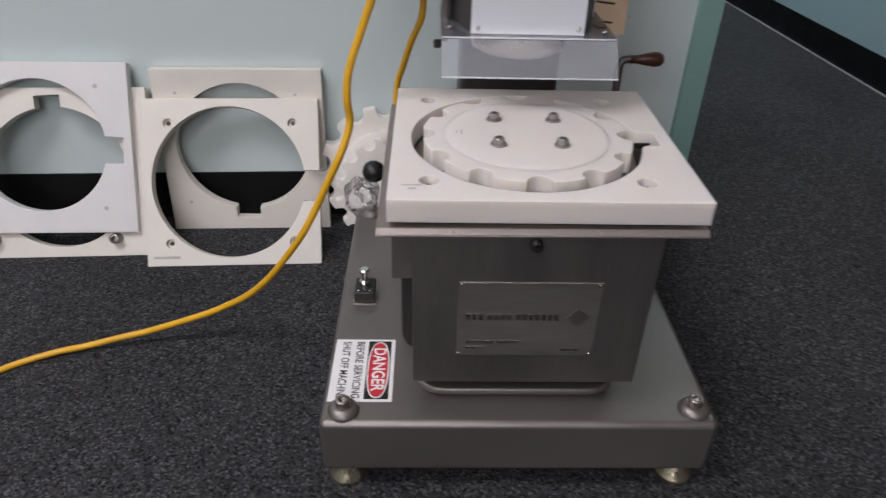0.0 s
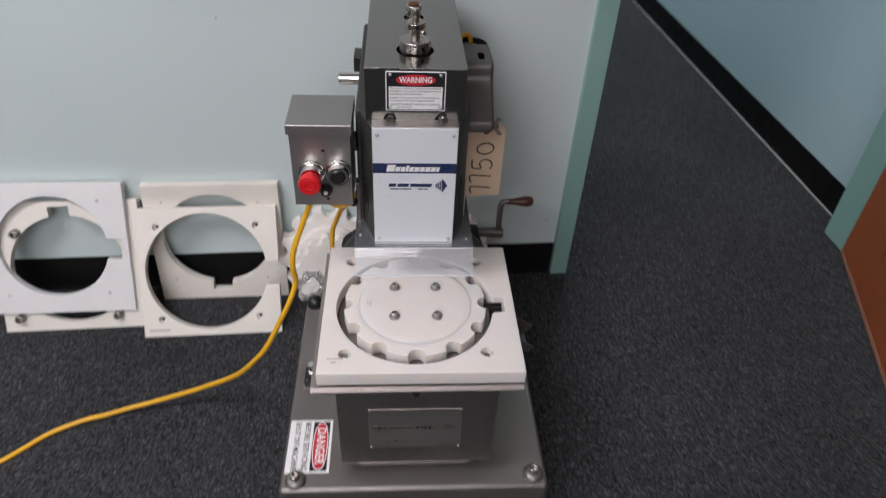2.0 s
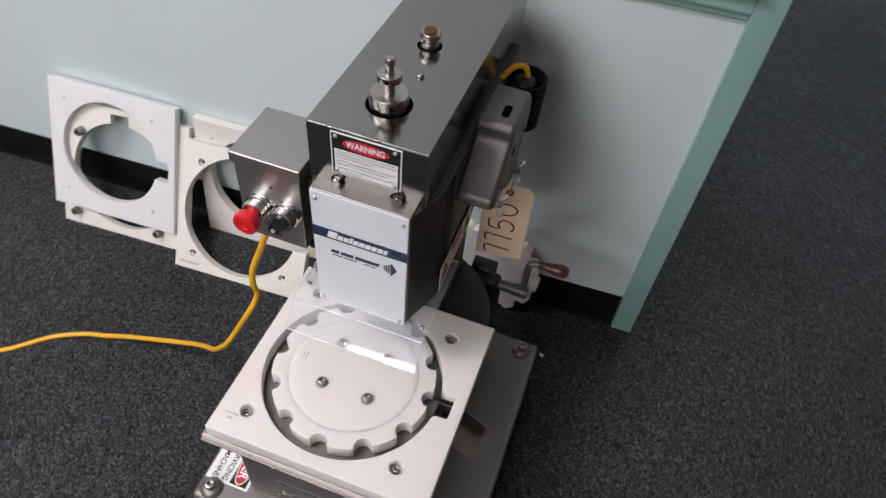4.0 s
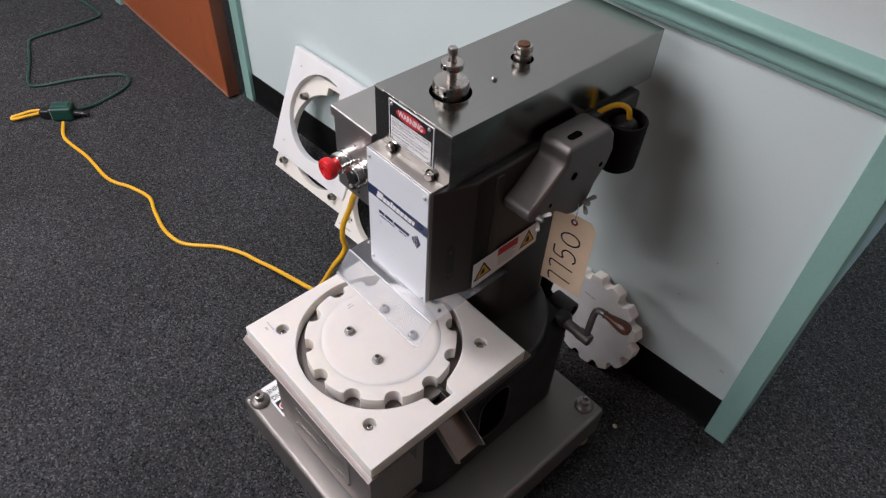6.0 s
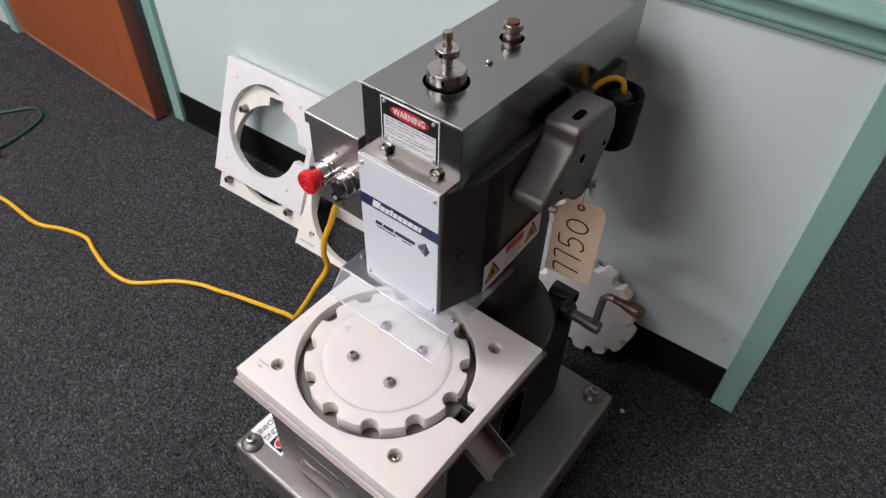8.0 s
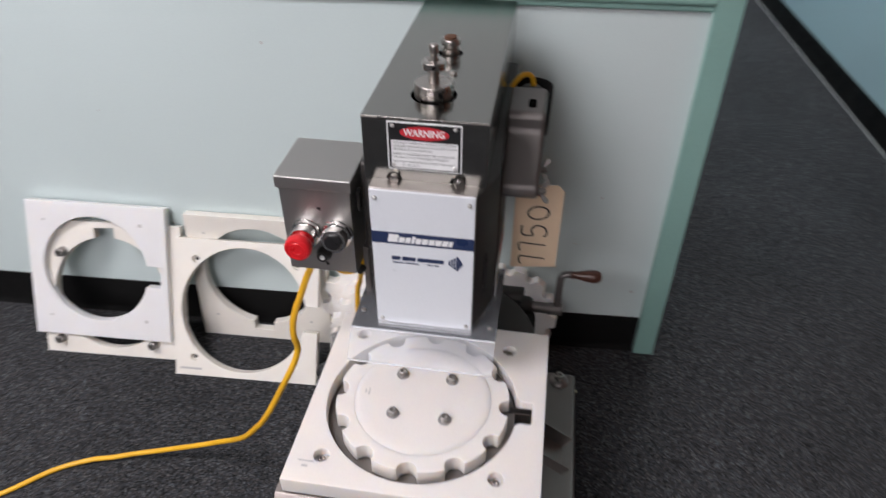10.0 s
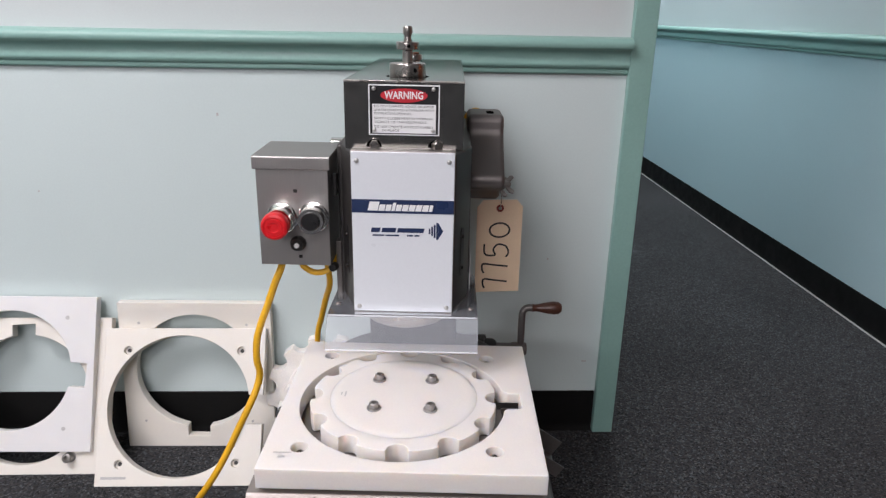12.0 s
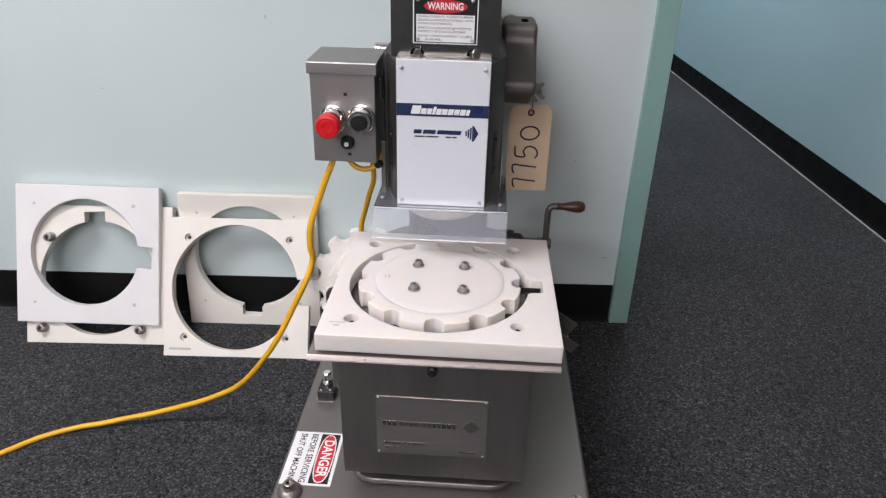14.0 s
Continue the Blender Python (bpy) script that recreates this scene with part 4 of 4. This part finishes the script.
part("red_field", box(0.0898, 0.0901, 0.258, 0.302, 0.5680, 0.5825, 0), PRINT_RED, sticker)
for y0, w in ((0.228, 0.019), (0.326, 0.017)):
    z0 = 0.545 if y0 < 0.3 else 0.552
    part("yellow_triangle", prism([(y0 - w, z0 - 0.002), (y0 + w, z0), (y0, z0 + 0.031)], 0.0898, 0.0901, "x"), PRINT_BLACK, sticker)
    part("yellow_field", prism([(y0 - w * 0.74, z0 + 0.001), (y0 + w * 0.74, z0 + 0.003), (y0, z0 + 0.0255)], 0.0901, 0.0903, "x"), PRINT_AMBER, sticker)
    part("hazard_mark", prism([(y0 - 0.006, z0 + 0.006), (y0 + 0.004, z0 + 0.006), (y0 + 0.002, z0 + 0.017), (y0 - 0.003, z0 + 0.015)], 0.0903, 0.0905, "x"), PRINT_BLACK, sticker)
for k in range(4):
    part("printed_bar", box(0.0898, 0.0900, 0.260, 0.299 - 0.006 * (k % 2), 0.5625 - 0.0055 * k, 0.5650 - 0.0055 * k, 0), PRINT_GREY, sticker)

# clear guard in front of the head
SHIFT = Vector((-0.002, 0.005, 0.03))
bm = bmesh.new()
prof = [(0.285, 0.5085), (0.127, 0.5085), (0.0985, 0.4725), (0.1005, 0.4712), (0.1285, 0.5060), (0.285, 0.5060)]
prism(prof, -0.100, 0.097, "x", bm=bm)
shield = part("clear_guard", bm, ACRYLIC, capper, "clear acrylic finger guard bent at the front")
shield.visible_shadow = False
# Milky rods added along bend and lower lip to draw the glint.
for ya, za in ((0.127, 0.5083), (0.0993, 0.4722)):
    edge = part("edge_glint", rod((-0.0995, ya, za), (0.0965, ya, za), 0.0011, 8), EDGE_GLINT, shield, "milky rod painted in for the glint on the guard's edge")
    edge.location = (0, 0, 0)
    edge.visible_shadow = False
for sx in (-0.090, 0.088):
    socket_screw(0.0035, 0.004, (sx, 0.150 if sx > 0 else 0.16, 0.5085), (0, 0, 1), capper, BRIGHT)

# control box
SHIFT = Vector((-0.004, 0.002, 0.0255))
ctrl = part("control_box", box(-0.1945, -0.1000, 0.1845, 0.279, 0.5610, 0.7080, 0.0012), BOX_STEEL, capper, "brushed stainless push-button box")
lid_side = [(0.1815, 0.6930), (0.1815, 0.7090), (0.1830, 0.7105), (0.282, 0.7118), (0.282, 0.6930)]
part("box_lid", prism(lid_side, -0.1980, -0.0970, "x", 0.0010), BOX_STEEL, ctrl, "sloping stainless lid")


def button(x, z, cap, mat, label):
    root = part("button_collar", turned([(0.0205, 0), (0.0205, 0.004), (0.0175, 0.005), (0.0175, 0.022), (0.0165, 0.024), (0.012, 0.024)], (x, 0.1845, z), (0, -1, 0), 32), CHROME, ctrl, "chromed push-button collar")
    bm = turned([(0.0185, 0.0045), (0.0205, 0.0055), (0.0205, 0.0105), (0.0185, 0.0115)], (x, 0.1845, z), (0, -1, 0), 8)
    part("collar_nut", bm, CHROME, root)
    part("button_cap", turned(cap, (x, 0.1845 - 0.019, z), (0, -1, 0), 36), mat, root, label)


STOP_CAP = [(0.011, 0), (0.011, 0.010), (0.0165, 0.013), (0.0178, 0.017), (0.0178, 0.023), (0.0165, 0.0265), (0.0135, 0.0275), (0.0132, 0.0268), (0.0110, 0.0268), (0.0105, 0.0275), (0.0065, 0.0275), (0.006, 0.0268), (0, 0.0268)]
button(-0.1625, 0.6280, STOP_CAP, RED, "red mushroom stop button")
button(-0.1205, 0.6300, [(0.012, 0), (0.0125, 0.001), (0.0125, 0.006), (0.011, 0.008), (0, 0.0085)], BLACK, "black start button")
part("key_switch", turned([(0.0105, 0), (0.0105, 0.005), (0.0085, 0.007), (0.0080, 0.012), (0, 0.012)], (-0.1425, 0.1845, 0.5930), (0, -1, 0), 14), BLACK_OX, ctrl, "small dark switch")
part("switch_tip", turned([(0.0034, 0), (0.0034, 0.002), (0, 0.0025)], (-0.1425, 0.1725, 0.5930), (0, -1, 0), 12), PRINT_WHITE, ctrl)
for x0, z0 in ((-0.1460, 0.6620), (-0.1430, 0.5715)):
    part("stamped_mark", box(x0, x0 + 0.005, 0.1843, 0.1846, z0, z0 + 0.0045, 0), BLACK_OX, ctrl)
part("lid_catch", box(-0.0968, -0.092, 0.20, 0.212, 0.655, 0.685, 0.001), BLACK_OX, ctrl)
part("control_lead", hose([(-0.117, 0.240, 0.563), (-0.119, 0.262, 0.530), (-0.122, 0.286, 0.493), (-0.136, 0.320, 0.452), (-0.149, 0.345, 0.408), (-0.159, 0.357, 0.370), (-0.160, 0.355, 0.30), (-0.140, 0.34, 0.26)], 0.0047), YELLOW, capper, "yellow lead from the control box")
part("control_lead", hose([(-0.150, 0.213, 0.563), (-0.143, 0.211, 0.549), (-0.126, 0.210, 0.541), (-0.106, 0.212, 0.547), (-0.092, 0.218, 0.570), (-0.080, 0.225, 0.600)], 0.0042), YELLOW, capper, "short yellow lead from the control box")

# danger label on the base
SHIFT = Vector((0, -0.0155, 0.027))
danger = part("danger_label", box(-0.2405, -0.1585, 0.001, 0.1195, BASE_Z, BASE_Z + 0.0006, 0), PRINT_WHITE, capper, "white danger label with a red oval")
part("black_field", box(-0.1950, -0.1635, 0.005, 0.1155, BASE_Z + 0.0006, BASE_Z + 0.0008, 0), PRINT_BLACK, danger)
oval = []
for rx, ry in ((0.0145, 0.0535), (0.0128, 0.0515)):
    k = [(math.copysign(abs(math.cos(a)) ** 0.8, math.cos(a)) * rx, math.copysign(abs(math.sin(a)) ** 0.8, math.sin(a)) * ry) for a in [2 * math.pi * i / 48 for i in range(48)]]
    oval.append([(-0.1793 + px, 0.0602 + py) for px, py in k])
part("oval_rim", prism(oval[0], BASE_Z + 0.0008, BASE_Z + 0.0010, "z"), PRINT_WHITE, danger)
part("red_oval", prism(oval[1], BASE_Z + 0.0010, BASE_Z + 0.0012, "z"), PRINT_RED, danger)
lettering("DANGER", 0.0235, pose(-0.1793, 0.0602, BASE_Z + 0.0014, 0, 0, -90), PRINT_WHITE, danger, 0.082, 0.0005)
lettering("BEFORE SERVICING", 0.0150, pose(-0.2065, 0.0602, BASE_Z + 0.0008, 0, 0, -90), PRINT_BLACK, danger, 0.108, 0.0002)
lettering("SHUT OFF MACHINE", 0.0150, pose(-0.2255, 0.0602, BASE_Z + 0.0008, 0, 0, -90), PRINT_BLACK, danger, 0.108, 0.0002)

# plunger switch on the base
part("switch_pad", box(-0.226, -0.192, 0.200, 0.246, BASE_Z, BASE_Z + 0.0012, 0.0003), BRIGHT, capper)
sw = part("limit_switch", box(-0.2240, -0.1935, 0.203, 0.243, BASE_Z + 0.0012, BASE_Z + 0.020, 0.002), BLACK, capper, "black safety switch body")
part("plunger", turned([(0.0085, 0), (0.0085, 0.006), (0.006, 0.008), (0.0045, 0.010), (0.0045, 0.021), (0.0075, 0.023), (0.0078, 0.026), (0.0060, 0.028), (0, 0.028)], (-0.2088, 0.226, BASE_Z + 0.020), n=24), CHROME, sw, "chromed plunger")
for sx in (-0.217, -0.2005):
    dome_screw(0.002, (sx, 0.208, BASE_Z + 0.020), (0, 0, 1), sw, BRIGHT)
SHIFT = Vector((0, -0.006, 0.018))
part("lever_rod", rod((-0.125, 0.245, 0.300), (-0.186, 0.243, 0.300), 0.0045), BRIGHT, capper)
part("lever_knob", turned([(0.006, -0.002), (0.012, 0.003), (0.0155, 0.010), (0.0155, 0.018), (0.012, 0.025), (0.006, 0.029), (0, 0.030)], (-0.178, 0.243, 0.300), (-1, 0, 0), 28), BLACK, capper, "black ball knob")
SHIFT = Vector((0, -0.016, 0.027))
for sy in (0.10, 0.30):
    dome_screw(0.005, (-0.2465, sy, 0.068), (-1, 0, 0), capper, BRIGHT)

# height crank on the right of the deck
SHIFT = Vector((-0.0075, 0.002, 0.012))
part("crank_boss", turned([(0.018, 0), (0.018, 0.014), (0.0165, 0.018), (0.013, 0.022)], (0.130, 0.430, 0.330), (1, 0, 0), 32), BLACK_OX, capper)
part("crank_bearing", turned([(0.020, 0), (0.020, 0.043), (0.0185, 0.045), (0.015, 0.045), (0.0145, 0.038), (0.010, 0.038)], (0.090, 0.465, 0.318), (1, 0, 0), 32), CAST_MID, capper, "dark round bearing boss behind the crank")
crank = part("crank_shaft", turned([(0.010, 0), (0.010, 0.040), (0.0115, 0.042), (0.0115, 0.066), (0.010, 0.068)], (0.138, 0.427, 0.332), (1, 0, 0), 24), CAST, capper)
part("crank_arm", hose([(0.195, 0.427, 0.330), (0.1955, 0.428, 0.350), (0.1955, 0.431, 0.385), (0.197, 0.433, 0.402), (0.204, 0.4345, 0.4085), (0.214, 0.4345, 0.409)], 0.0062, 12), CAST, crank, "dark cast crank arm")
part("crank_handle", turned([(0.0055, 0), (0.0075, 0.002), (0.0062, 0.006), (0.0068, 0.012), (0.0098, 0.026), (0.0118, 0.039), (0.0108, 0.048), (0.0070, 0.053), (0, 0.054)], (0.212, 0.4345, 0.409), (1, 0.03, 0.01), 24), WOOD, crank, "dark turned wooden crank handle")

# ---- loose things round the machine ----
# shipping tag hanging from the gear guard
tag_m = MACHINE @ pose(0.1365, 0.3835, 0.6260, 90, 0, 8)
tag = empty("shipping_tag", tag_m, "buff manila shipping tag with a handwritten number, hung on wire", "tag")
TW, TH = 0.0375, 0.153
outline = [(-TW, -TH), (TW, -TH), (TW, -0.006), (TW - 0.010, 0.006), (-TW + 0.010, 0.006), (-TW, -0.006)]
part("card", sheet(outline, [circle(0, -0.008, 0.0028, 16)], 0.0006), MANILA, tag)
part("eyelet", sheet(circle(0, -0.008, 0.0062, 24), [circle(0, -0.008, 0.0028, 16)], 0.0010, m=Matrix.Translation((0, 0, 0.0003))), RING_RED, tag, "reddish fibre eyelet")
SEVEN = [(0, 0.93), (0.25, 1.0), (0.62, 0.97), (0.55, 0.6), (0.42, 0.0)]
FIVE = [(0.75, 1.0), (0.22, 0.95), (0.16, 0.55), (0.45, 0.62), (0.72, 0.45), (0.62, 0.12), (0.28, 0.0), (0.05, 0.10)]
ZERO = [(0.40 + 0.36 * math.cos(a), 0.5 + 0.5 * math.sin(a)) for a in [1.7 + 2 * math.pi * k / 14 for k in range(15)]]
for strokes, v0, h, w in ((SEVEN, -0.146, 0.041, 0.026), (SEVEN, -0.119, 0.043, 0.026), (FIVE, -0.093, 0.041, 0.033), (ZERO, -0.058, 0.033, 0.033)):
    pts = [(0.017 - y * h, v0 + x * w) for x, y in strokes]
    line = [(p.x, p.y) for p in spline([(x, y, 0) for x, y in pts], 5)]
    part("numeral", ribbon(line, 0.0030, m=Matrix.Translation((0, 0, 0.0005))), INK, tag)
part("wire", hose([(0, -0.008, 0.001), (0.001, 0.006, 0.002), (0.0005, 0.020, 0.000), (-0.003, 0.026, -0.004)], 0.0007, 6), BRIGHT, tag)

# yellow power cord from the control box across the carpet
cord = empty("power_cord", Matrix.Identity(4), "yellow rubber power cord trailing over the carpet", "cord")
CORD = [(-0.163, -0.462, 0.590), (-0.168, -0.464, 0.572), (-0.177, -0.467, 0.551), (-0.190, -0.466, 0.516), (-0.200, -0.468, 0.490), (-0.207, -0.472, 0.464), (-0.2085, -0.474, 0.435), (-0.2065, -0.471, 0.411), (-0.212, -0.476, 0.388), (-0.224, -0.486, 0.361), (-0.243, -0.489, 0.322), (-0.257, -0.491, 0.293), (-0.277, -0.494, 0.256), (-0.302, -0.484, 0.215), (-0.340, -0.464, 0.158), (-0.381, -0.438, 0.108), (-0.424, -0.424, 0.076), (-0.464, -0.420, 0.056), (-0.549, -0.421, 0.028), (-0.602, -0.428, 0.019), (-0.652, -0.438, 0.012), (-0.698, -0.447, 0.008), (-0.759, -0.476, 0.0055), (-0.827, -0.534, 0.0054), (-0.871, -0.549, 0.0054), (-0.931, -0.548, 0.0054), (-1.008, -0.530, 0.0054), (-1.068, -0.514, 0.0054), (-1.146, -0.532, 0.0054), (-1.190, -0.552, 0.0054), (-1.240, -0.561, 0.0054), (-1.356, -0.557, 0.0054), (-1.448, -0.565, 0.0054), (-1.506, -0.563, 0.006), (-1.560, -0.536, 0.016)]
part("jacket", hose(CORD, 0.0051, 12, 8), YELLOW, cord)

# green extension lead with its socket block
lead = empty("extension_lead", Matrix.Identity(4), "dark green extension lead lying on the carpet", "extension lead")
GREEN_LINE = [(-1.606, -0.478, 0.014), (-1.603, -0.440, 0.009), (-1.608, -0.398, 0.0055), (-1.631, -0.308, 0.0055), (-1.661, -0.266, 0.0055), (-1.708, -0.258, 0.0055), (-1.743, -0.292, 0.0055), (-1.794, -0.387, 0.0055), (-1.833, -0.500, 0.0055), (-1.879, -0.518, 0.0055), (-2.003, -0.463, 0.0055), (-2.122, -0.417, 0.0055), (-2.164, -0.384, 0.0055), (-2.166, -0.280, 0.0055), (-2.168, -0.167, 0.0055), (-2.180, -0.120, 0.0055), (-2.244, -0.116, 0.0055), (-2.333, -0.118, 0.0055), (-2.480, -0.130, 0.0055), (-2.700, -0.300, 0.0055)]
part("jacket", hose(GREEN_LINE, 0.0048, 10, 10), DARK_GREEN, lead)
block_m = pose(-1.607, -0.515, 0.0, 0, 0, -38)
block = part("socket_block", box(-0.024, 0.026, -0.030, 0.036, 0.002, 0.048, 0.008, 3, m=block_m), DARK_GREEN, lead, "dark green socket block")
part("socket_ear", box(-0.012, 0.014, -0.026, 0.026, 0.046, 0.0505, 0.003, 2, m=block_m), DARK_GREEN, block)
part("socket_face", box(-0.018, 0.020, -0.0315, -0.029, 0.008, 0.042, 0.001, 1, m=block_m), PRINT_GREY, block, "pale socket face")
part("cord_boot", join(bmesh.new(), turned([(0.010, 0), (0.009, 0.016), (0.006, 0.044)], (0.002, 0.034, 0.016), (0, 1, -0.15), 18), block_m), BLACK, block, "black cord boot")
part("plug", box(-0.016, 0.016, -0.068, -0.0318, 0.006, 0.036, 0.007, 3, m=block_m), BLACK, lead, "black plug in the socket block")
part("plug_loop", hose([(-1.660, -0.556, 0.020), (-1.678, -0.588, 0.020), (-1.692, -0.622, 0.014), (-1.700, -0.640, 0.010), (-1.688, -0.642, 0.009), (-1.672, -0.612, 0.014), (-1.652, -0.566, 0.018)], 0.0048, 10), YELLOW, lead, "yellow cord end at the plug")


# spare guide plates leaning against the wall
def lean_pose(x0, y_foot, z_foot, tilt, yaw=0.0, roll=0.0):
    """Local x along the wall from the lower left corner, local y up the plate, local z out of its face."""
    return Matrix.Translation((x0, y_foot, z_foot)) @ pose(0, 0, 0, 90 - tilt, 0, yaw) @ pose(0, 0, 0, 0, 0, roll)


def spare_plate(m, w, h, thick, cuts, mat, label, screws=(), dots=()):
    root = empty("guide_plate", m, label, "machine plate", "spare guide plates against the wall")
    holes = [circle(x, y, 0.0075, 16) for x, y in screws]
    part("plate", sheet([(0, 0), (w, 0), (w, h), (0, h)], [*cuts, *holes], thick, 0.0009, 1), mat, root)
    for x, y in screws:
        part("counterbore", turned([(0.0076, 0), (0.0076, 0.008)], (x, y, -0.016), n=16), mat, root)
        socket_screw(0.0045, 0.004, (x, y, -0.008), (0, 0, 1), root, BRIGHT)
    for x, y, r in dots:
        # Flat grey disc on the face, painted as a small hole's shade.
        part("small_hole_shade", turned([(r, 0), (r, 0.0004)], (x, y, 0.0), n=14), PRINT_GREY, root)
    return root


def ring_cut(cx, cy, r, a, half, depth):
    """A round opening with a square bay of the given half-angle and depth at angle a."""
    pts = [(cx + px, cy + py) for px, py in circle(0, 0, r, 64, a + half, a + 360 - half)]
    for s in (-half, half):
        ang = radians(a)
        off = r * math.sin(radians(s))
        pts.append((cx + (r + depth) * math.cos(ang) - off * math.sin(ang), cy + (r + depth) * math.sin(ang) + off * math.cos(ang)))
    return pts


# front left pair
A_LEAN = 22.5
spare_plate(lean_pose(-0.973, -0.1500, 0.052, A_LEAN, 0.6, -0.8), 0.326, 0.318, 0.021, [ring_cut(0.156, 0.165, 0.123, -3.5, 11.7, 0.031)], HDPE_WHITE, "white plastic guide plate stood on the bolts of the one behind", (), [(0.042, 0.275, 0.0032), (0.268, 0.275, 0.0042), (0.041, 0.047, 0.0032), (0.270, 0.047, 0.0042)])
back_a = spare_plate(lean_pose(-0.959, -0.1590, 0.0, A_LEAN + 1.5, 0.4), 0.340, 0.322, 0.021, [ring_cut(0.167, 0.153, 0.1335, 92.8, 10.1, 0.0215)], HDPE_OLD, "off-white plastic guide plate with two protruding bolts", (), ())
for bx, by in ((0.040, 0.0365), (0.267, 0.0360), (0.059, 0.248)):
    socket_screw(0.0095, 0.018, (bx, by, 0.0), (0, 0, 1), back_a, DULL, "bolt", 0.0115)
# right pair
root = empty("guide_plate", lean_pose(-0.6235, -0.1975, 0.0, 29.0, 0.0), "yellowed plastic guide plate with a large round opening", "machine plate", "spare guide plates against the wall")
screw_b = [(0.0430, 0.043), (0.277, 0.044), (0.0455, 0.272), (0.2790, 0.271)]
full = [(-0.002, 0), (0.328, 0), (0.328, 0.121)] + [(0.156 + px, 0.159 + py) for px, py in circle(0, 0, 0.144, 72, 344.9, 8.6)] + [(0.328, 0.1805), (0.328, 0.318), (-0.002, 0.318)]
part("plate", sheet(full, [circle(x, y, 0.0085, 18) for x, y in screw_b], 0.021, 0.0009, 1), HDPE_OLD, root)
for x, y in screw_b:
    part("counterbore", turned([(0.0086, 0), (0.0086, 0.008)], (x, y, -0.0165), n=18), HDPE_OLD, root)
    # Dark disc on the counterbore floor paints the shade of the bore.
    part("small_hole_shade", turned([(0.0042, 0), (0.0042, 0.0006)], (x, y, -0.0085), n=14), BLACK_OX, root)
part("stamped_mark", box(0.010, 0.060, 0.014, 0.019, 0, 0.0002, 0), PRINT_GREY, root)
spare_plate(lean_pose(-0.608, -0.060, 0.0, 6.5, -0.5), 0.320, 0.330, 0.021, [ring_cut(0.158, 0.175, 0.1287, 268.5, 10.7, 0.0215)], HDPE_OLD, "yellowed plastic guide plate leaning on the wall", (), [(0.0425, 0.285, 0.003), (0.2685, 0.282, 0.003), (0.041, 0.061, 0.003), (0.272, 0.060, 0.003)])


# spare star wheels
def spare_wheel(m, radius, thick, notches, notch, phase, mat, label, bore=0.0, depth=0.006):
    root = empty("star_wheel", m, label, "star wheel", "spare star wheels")
    part("rim", sheet(star_points(radius, notches, notch, phase, depth), [circle(0, 0, bore, 32)] if bore else [], thick, 0.0009, 1), mat, root)
    return root


wr = spare_wheel(Matrix.Translation((0.115, -0.046, 0.1235)) @ pose(0, 0, 0, 90 - 6, 0, -6), 0.122, 0.026, 14, 0.010, 10, HDPE_RAW, "white plastic star wheel leaning on the wall behind the crank")
bm = box(-0.036, -0.020, 0.060, 0.0635, 0.0004, 0.0008, 0)
box(-0.017, -0.006, 0.060, 0.0635, 0.0004, 0.0008, 0, bm=bm)
part("stamped_mark", bm, PRINT_GREY, wr, "faint stamped marking")
part("wheel_face", turned([(0.1045, -0.001), (0.1045, 0.0006), (0.06, 0.0008)], (0, 0, -0.0004), n=56), HDPE_RAW, wr)
wl = spare_wheel(Matrix.Translation((-0.172, -0.058, 0.128)) @ pose(0, 0, 0, 90 - 9, 0, 4), 0.128, 0.030, 13, 0.0170, 4, HDPE_RAW, "white plastic star wheel leaning on the wall beside the machine", 0.0, 0.003)
part("wheel_ledge", turned([(0.086, 0), (0.086, 0.012), (0.080, 0.014), (0.030, 0.014)], (0, 0, 0), n=48), HDPE_RAW, wl)
spare_wheel(Matrix.Translation((-0.160, -0.112, 0.108)) @ pose(0, 0, 0, 90 - 13, 0, 8), 0.108, 0.026, 16, 0.0125, 20, HDPE_RAW, "smaller white plastic star wheel stacked in front of another", 0.0, 0.003)


# crumpled clear plastic bag beside the machine
bm = bmesh.new()
bmesh.ops.create_icosphere(bm, subdivisions=4, radius=0.05)
for v in bm.verts:
    d = v.co.normalized()
    k = 1 + 0.35 * noise.noise(d * 1.8) + 0.16 * abs(noise.noise(d * 3.7))
    v.co = Vector((d.x * 0.030, d.y * 0.036, d.z * 0.036)) * k
bmesh.ops.transform(bm, matrix=Matrix.Translation((-0.209, -0.206, 0.121 + 0.034)), verts=bm.verts)
bag = thing("plastic_bag", bm, BAG, "crumpled clear plastic bag lying on the machine base", "bag")
bag.visible_shadow = False

# small wall blemishes and litter
for sx, sz, w, h in ((-0.372, 0.716, 0.004, 0.006), (0.258, 0.300, 0.005, 0.003), (0.30, 0.42, 0.003, 0.004), (-0.74, 0.56, 0.003, 0.003)):
    tagged(finish("wall_scuff", box(sx, sx + w, -0.0006, 0.0, sz, sz + h, 0), PRINT_GREY), "small grey scuff on the painted wall", "scuff", "", "structure")
tagged(finish("wall_scuff", box(0.395, 0.405, -0.0006, 0.0, 0.176, 0.179, 0), PRINT_GREY), "small grey scuff on the painted wall", "scuff", "", "structure")
thing("brass_ring", turned([(0.0045, 0), (0.0055, 0.001), (0.0045, 0.002)], (0.288, -0.150, 0.0), n=16), BRASS, "tiny brass ring dropped on the carpet", "ring")
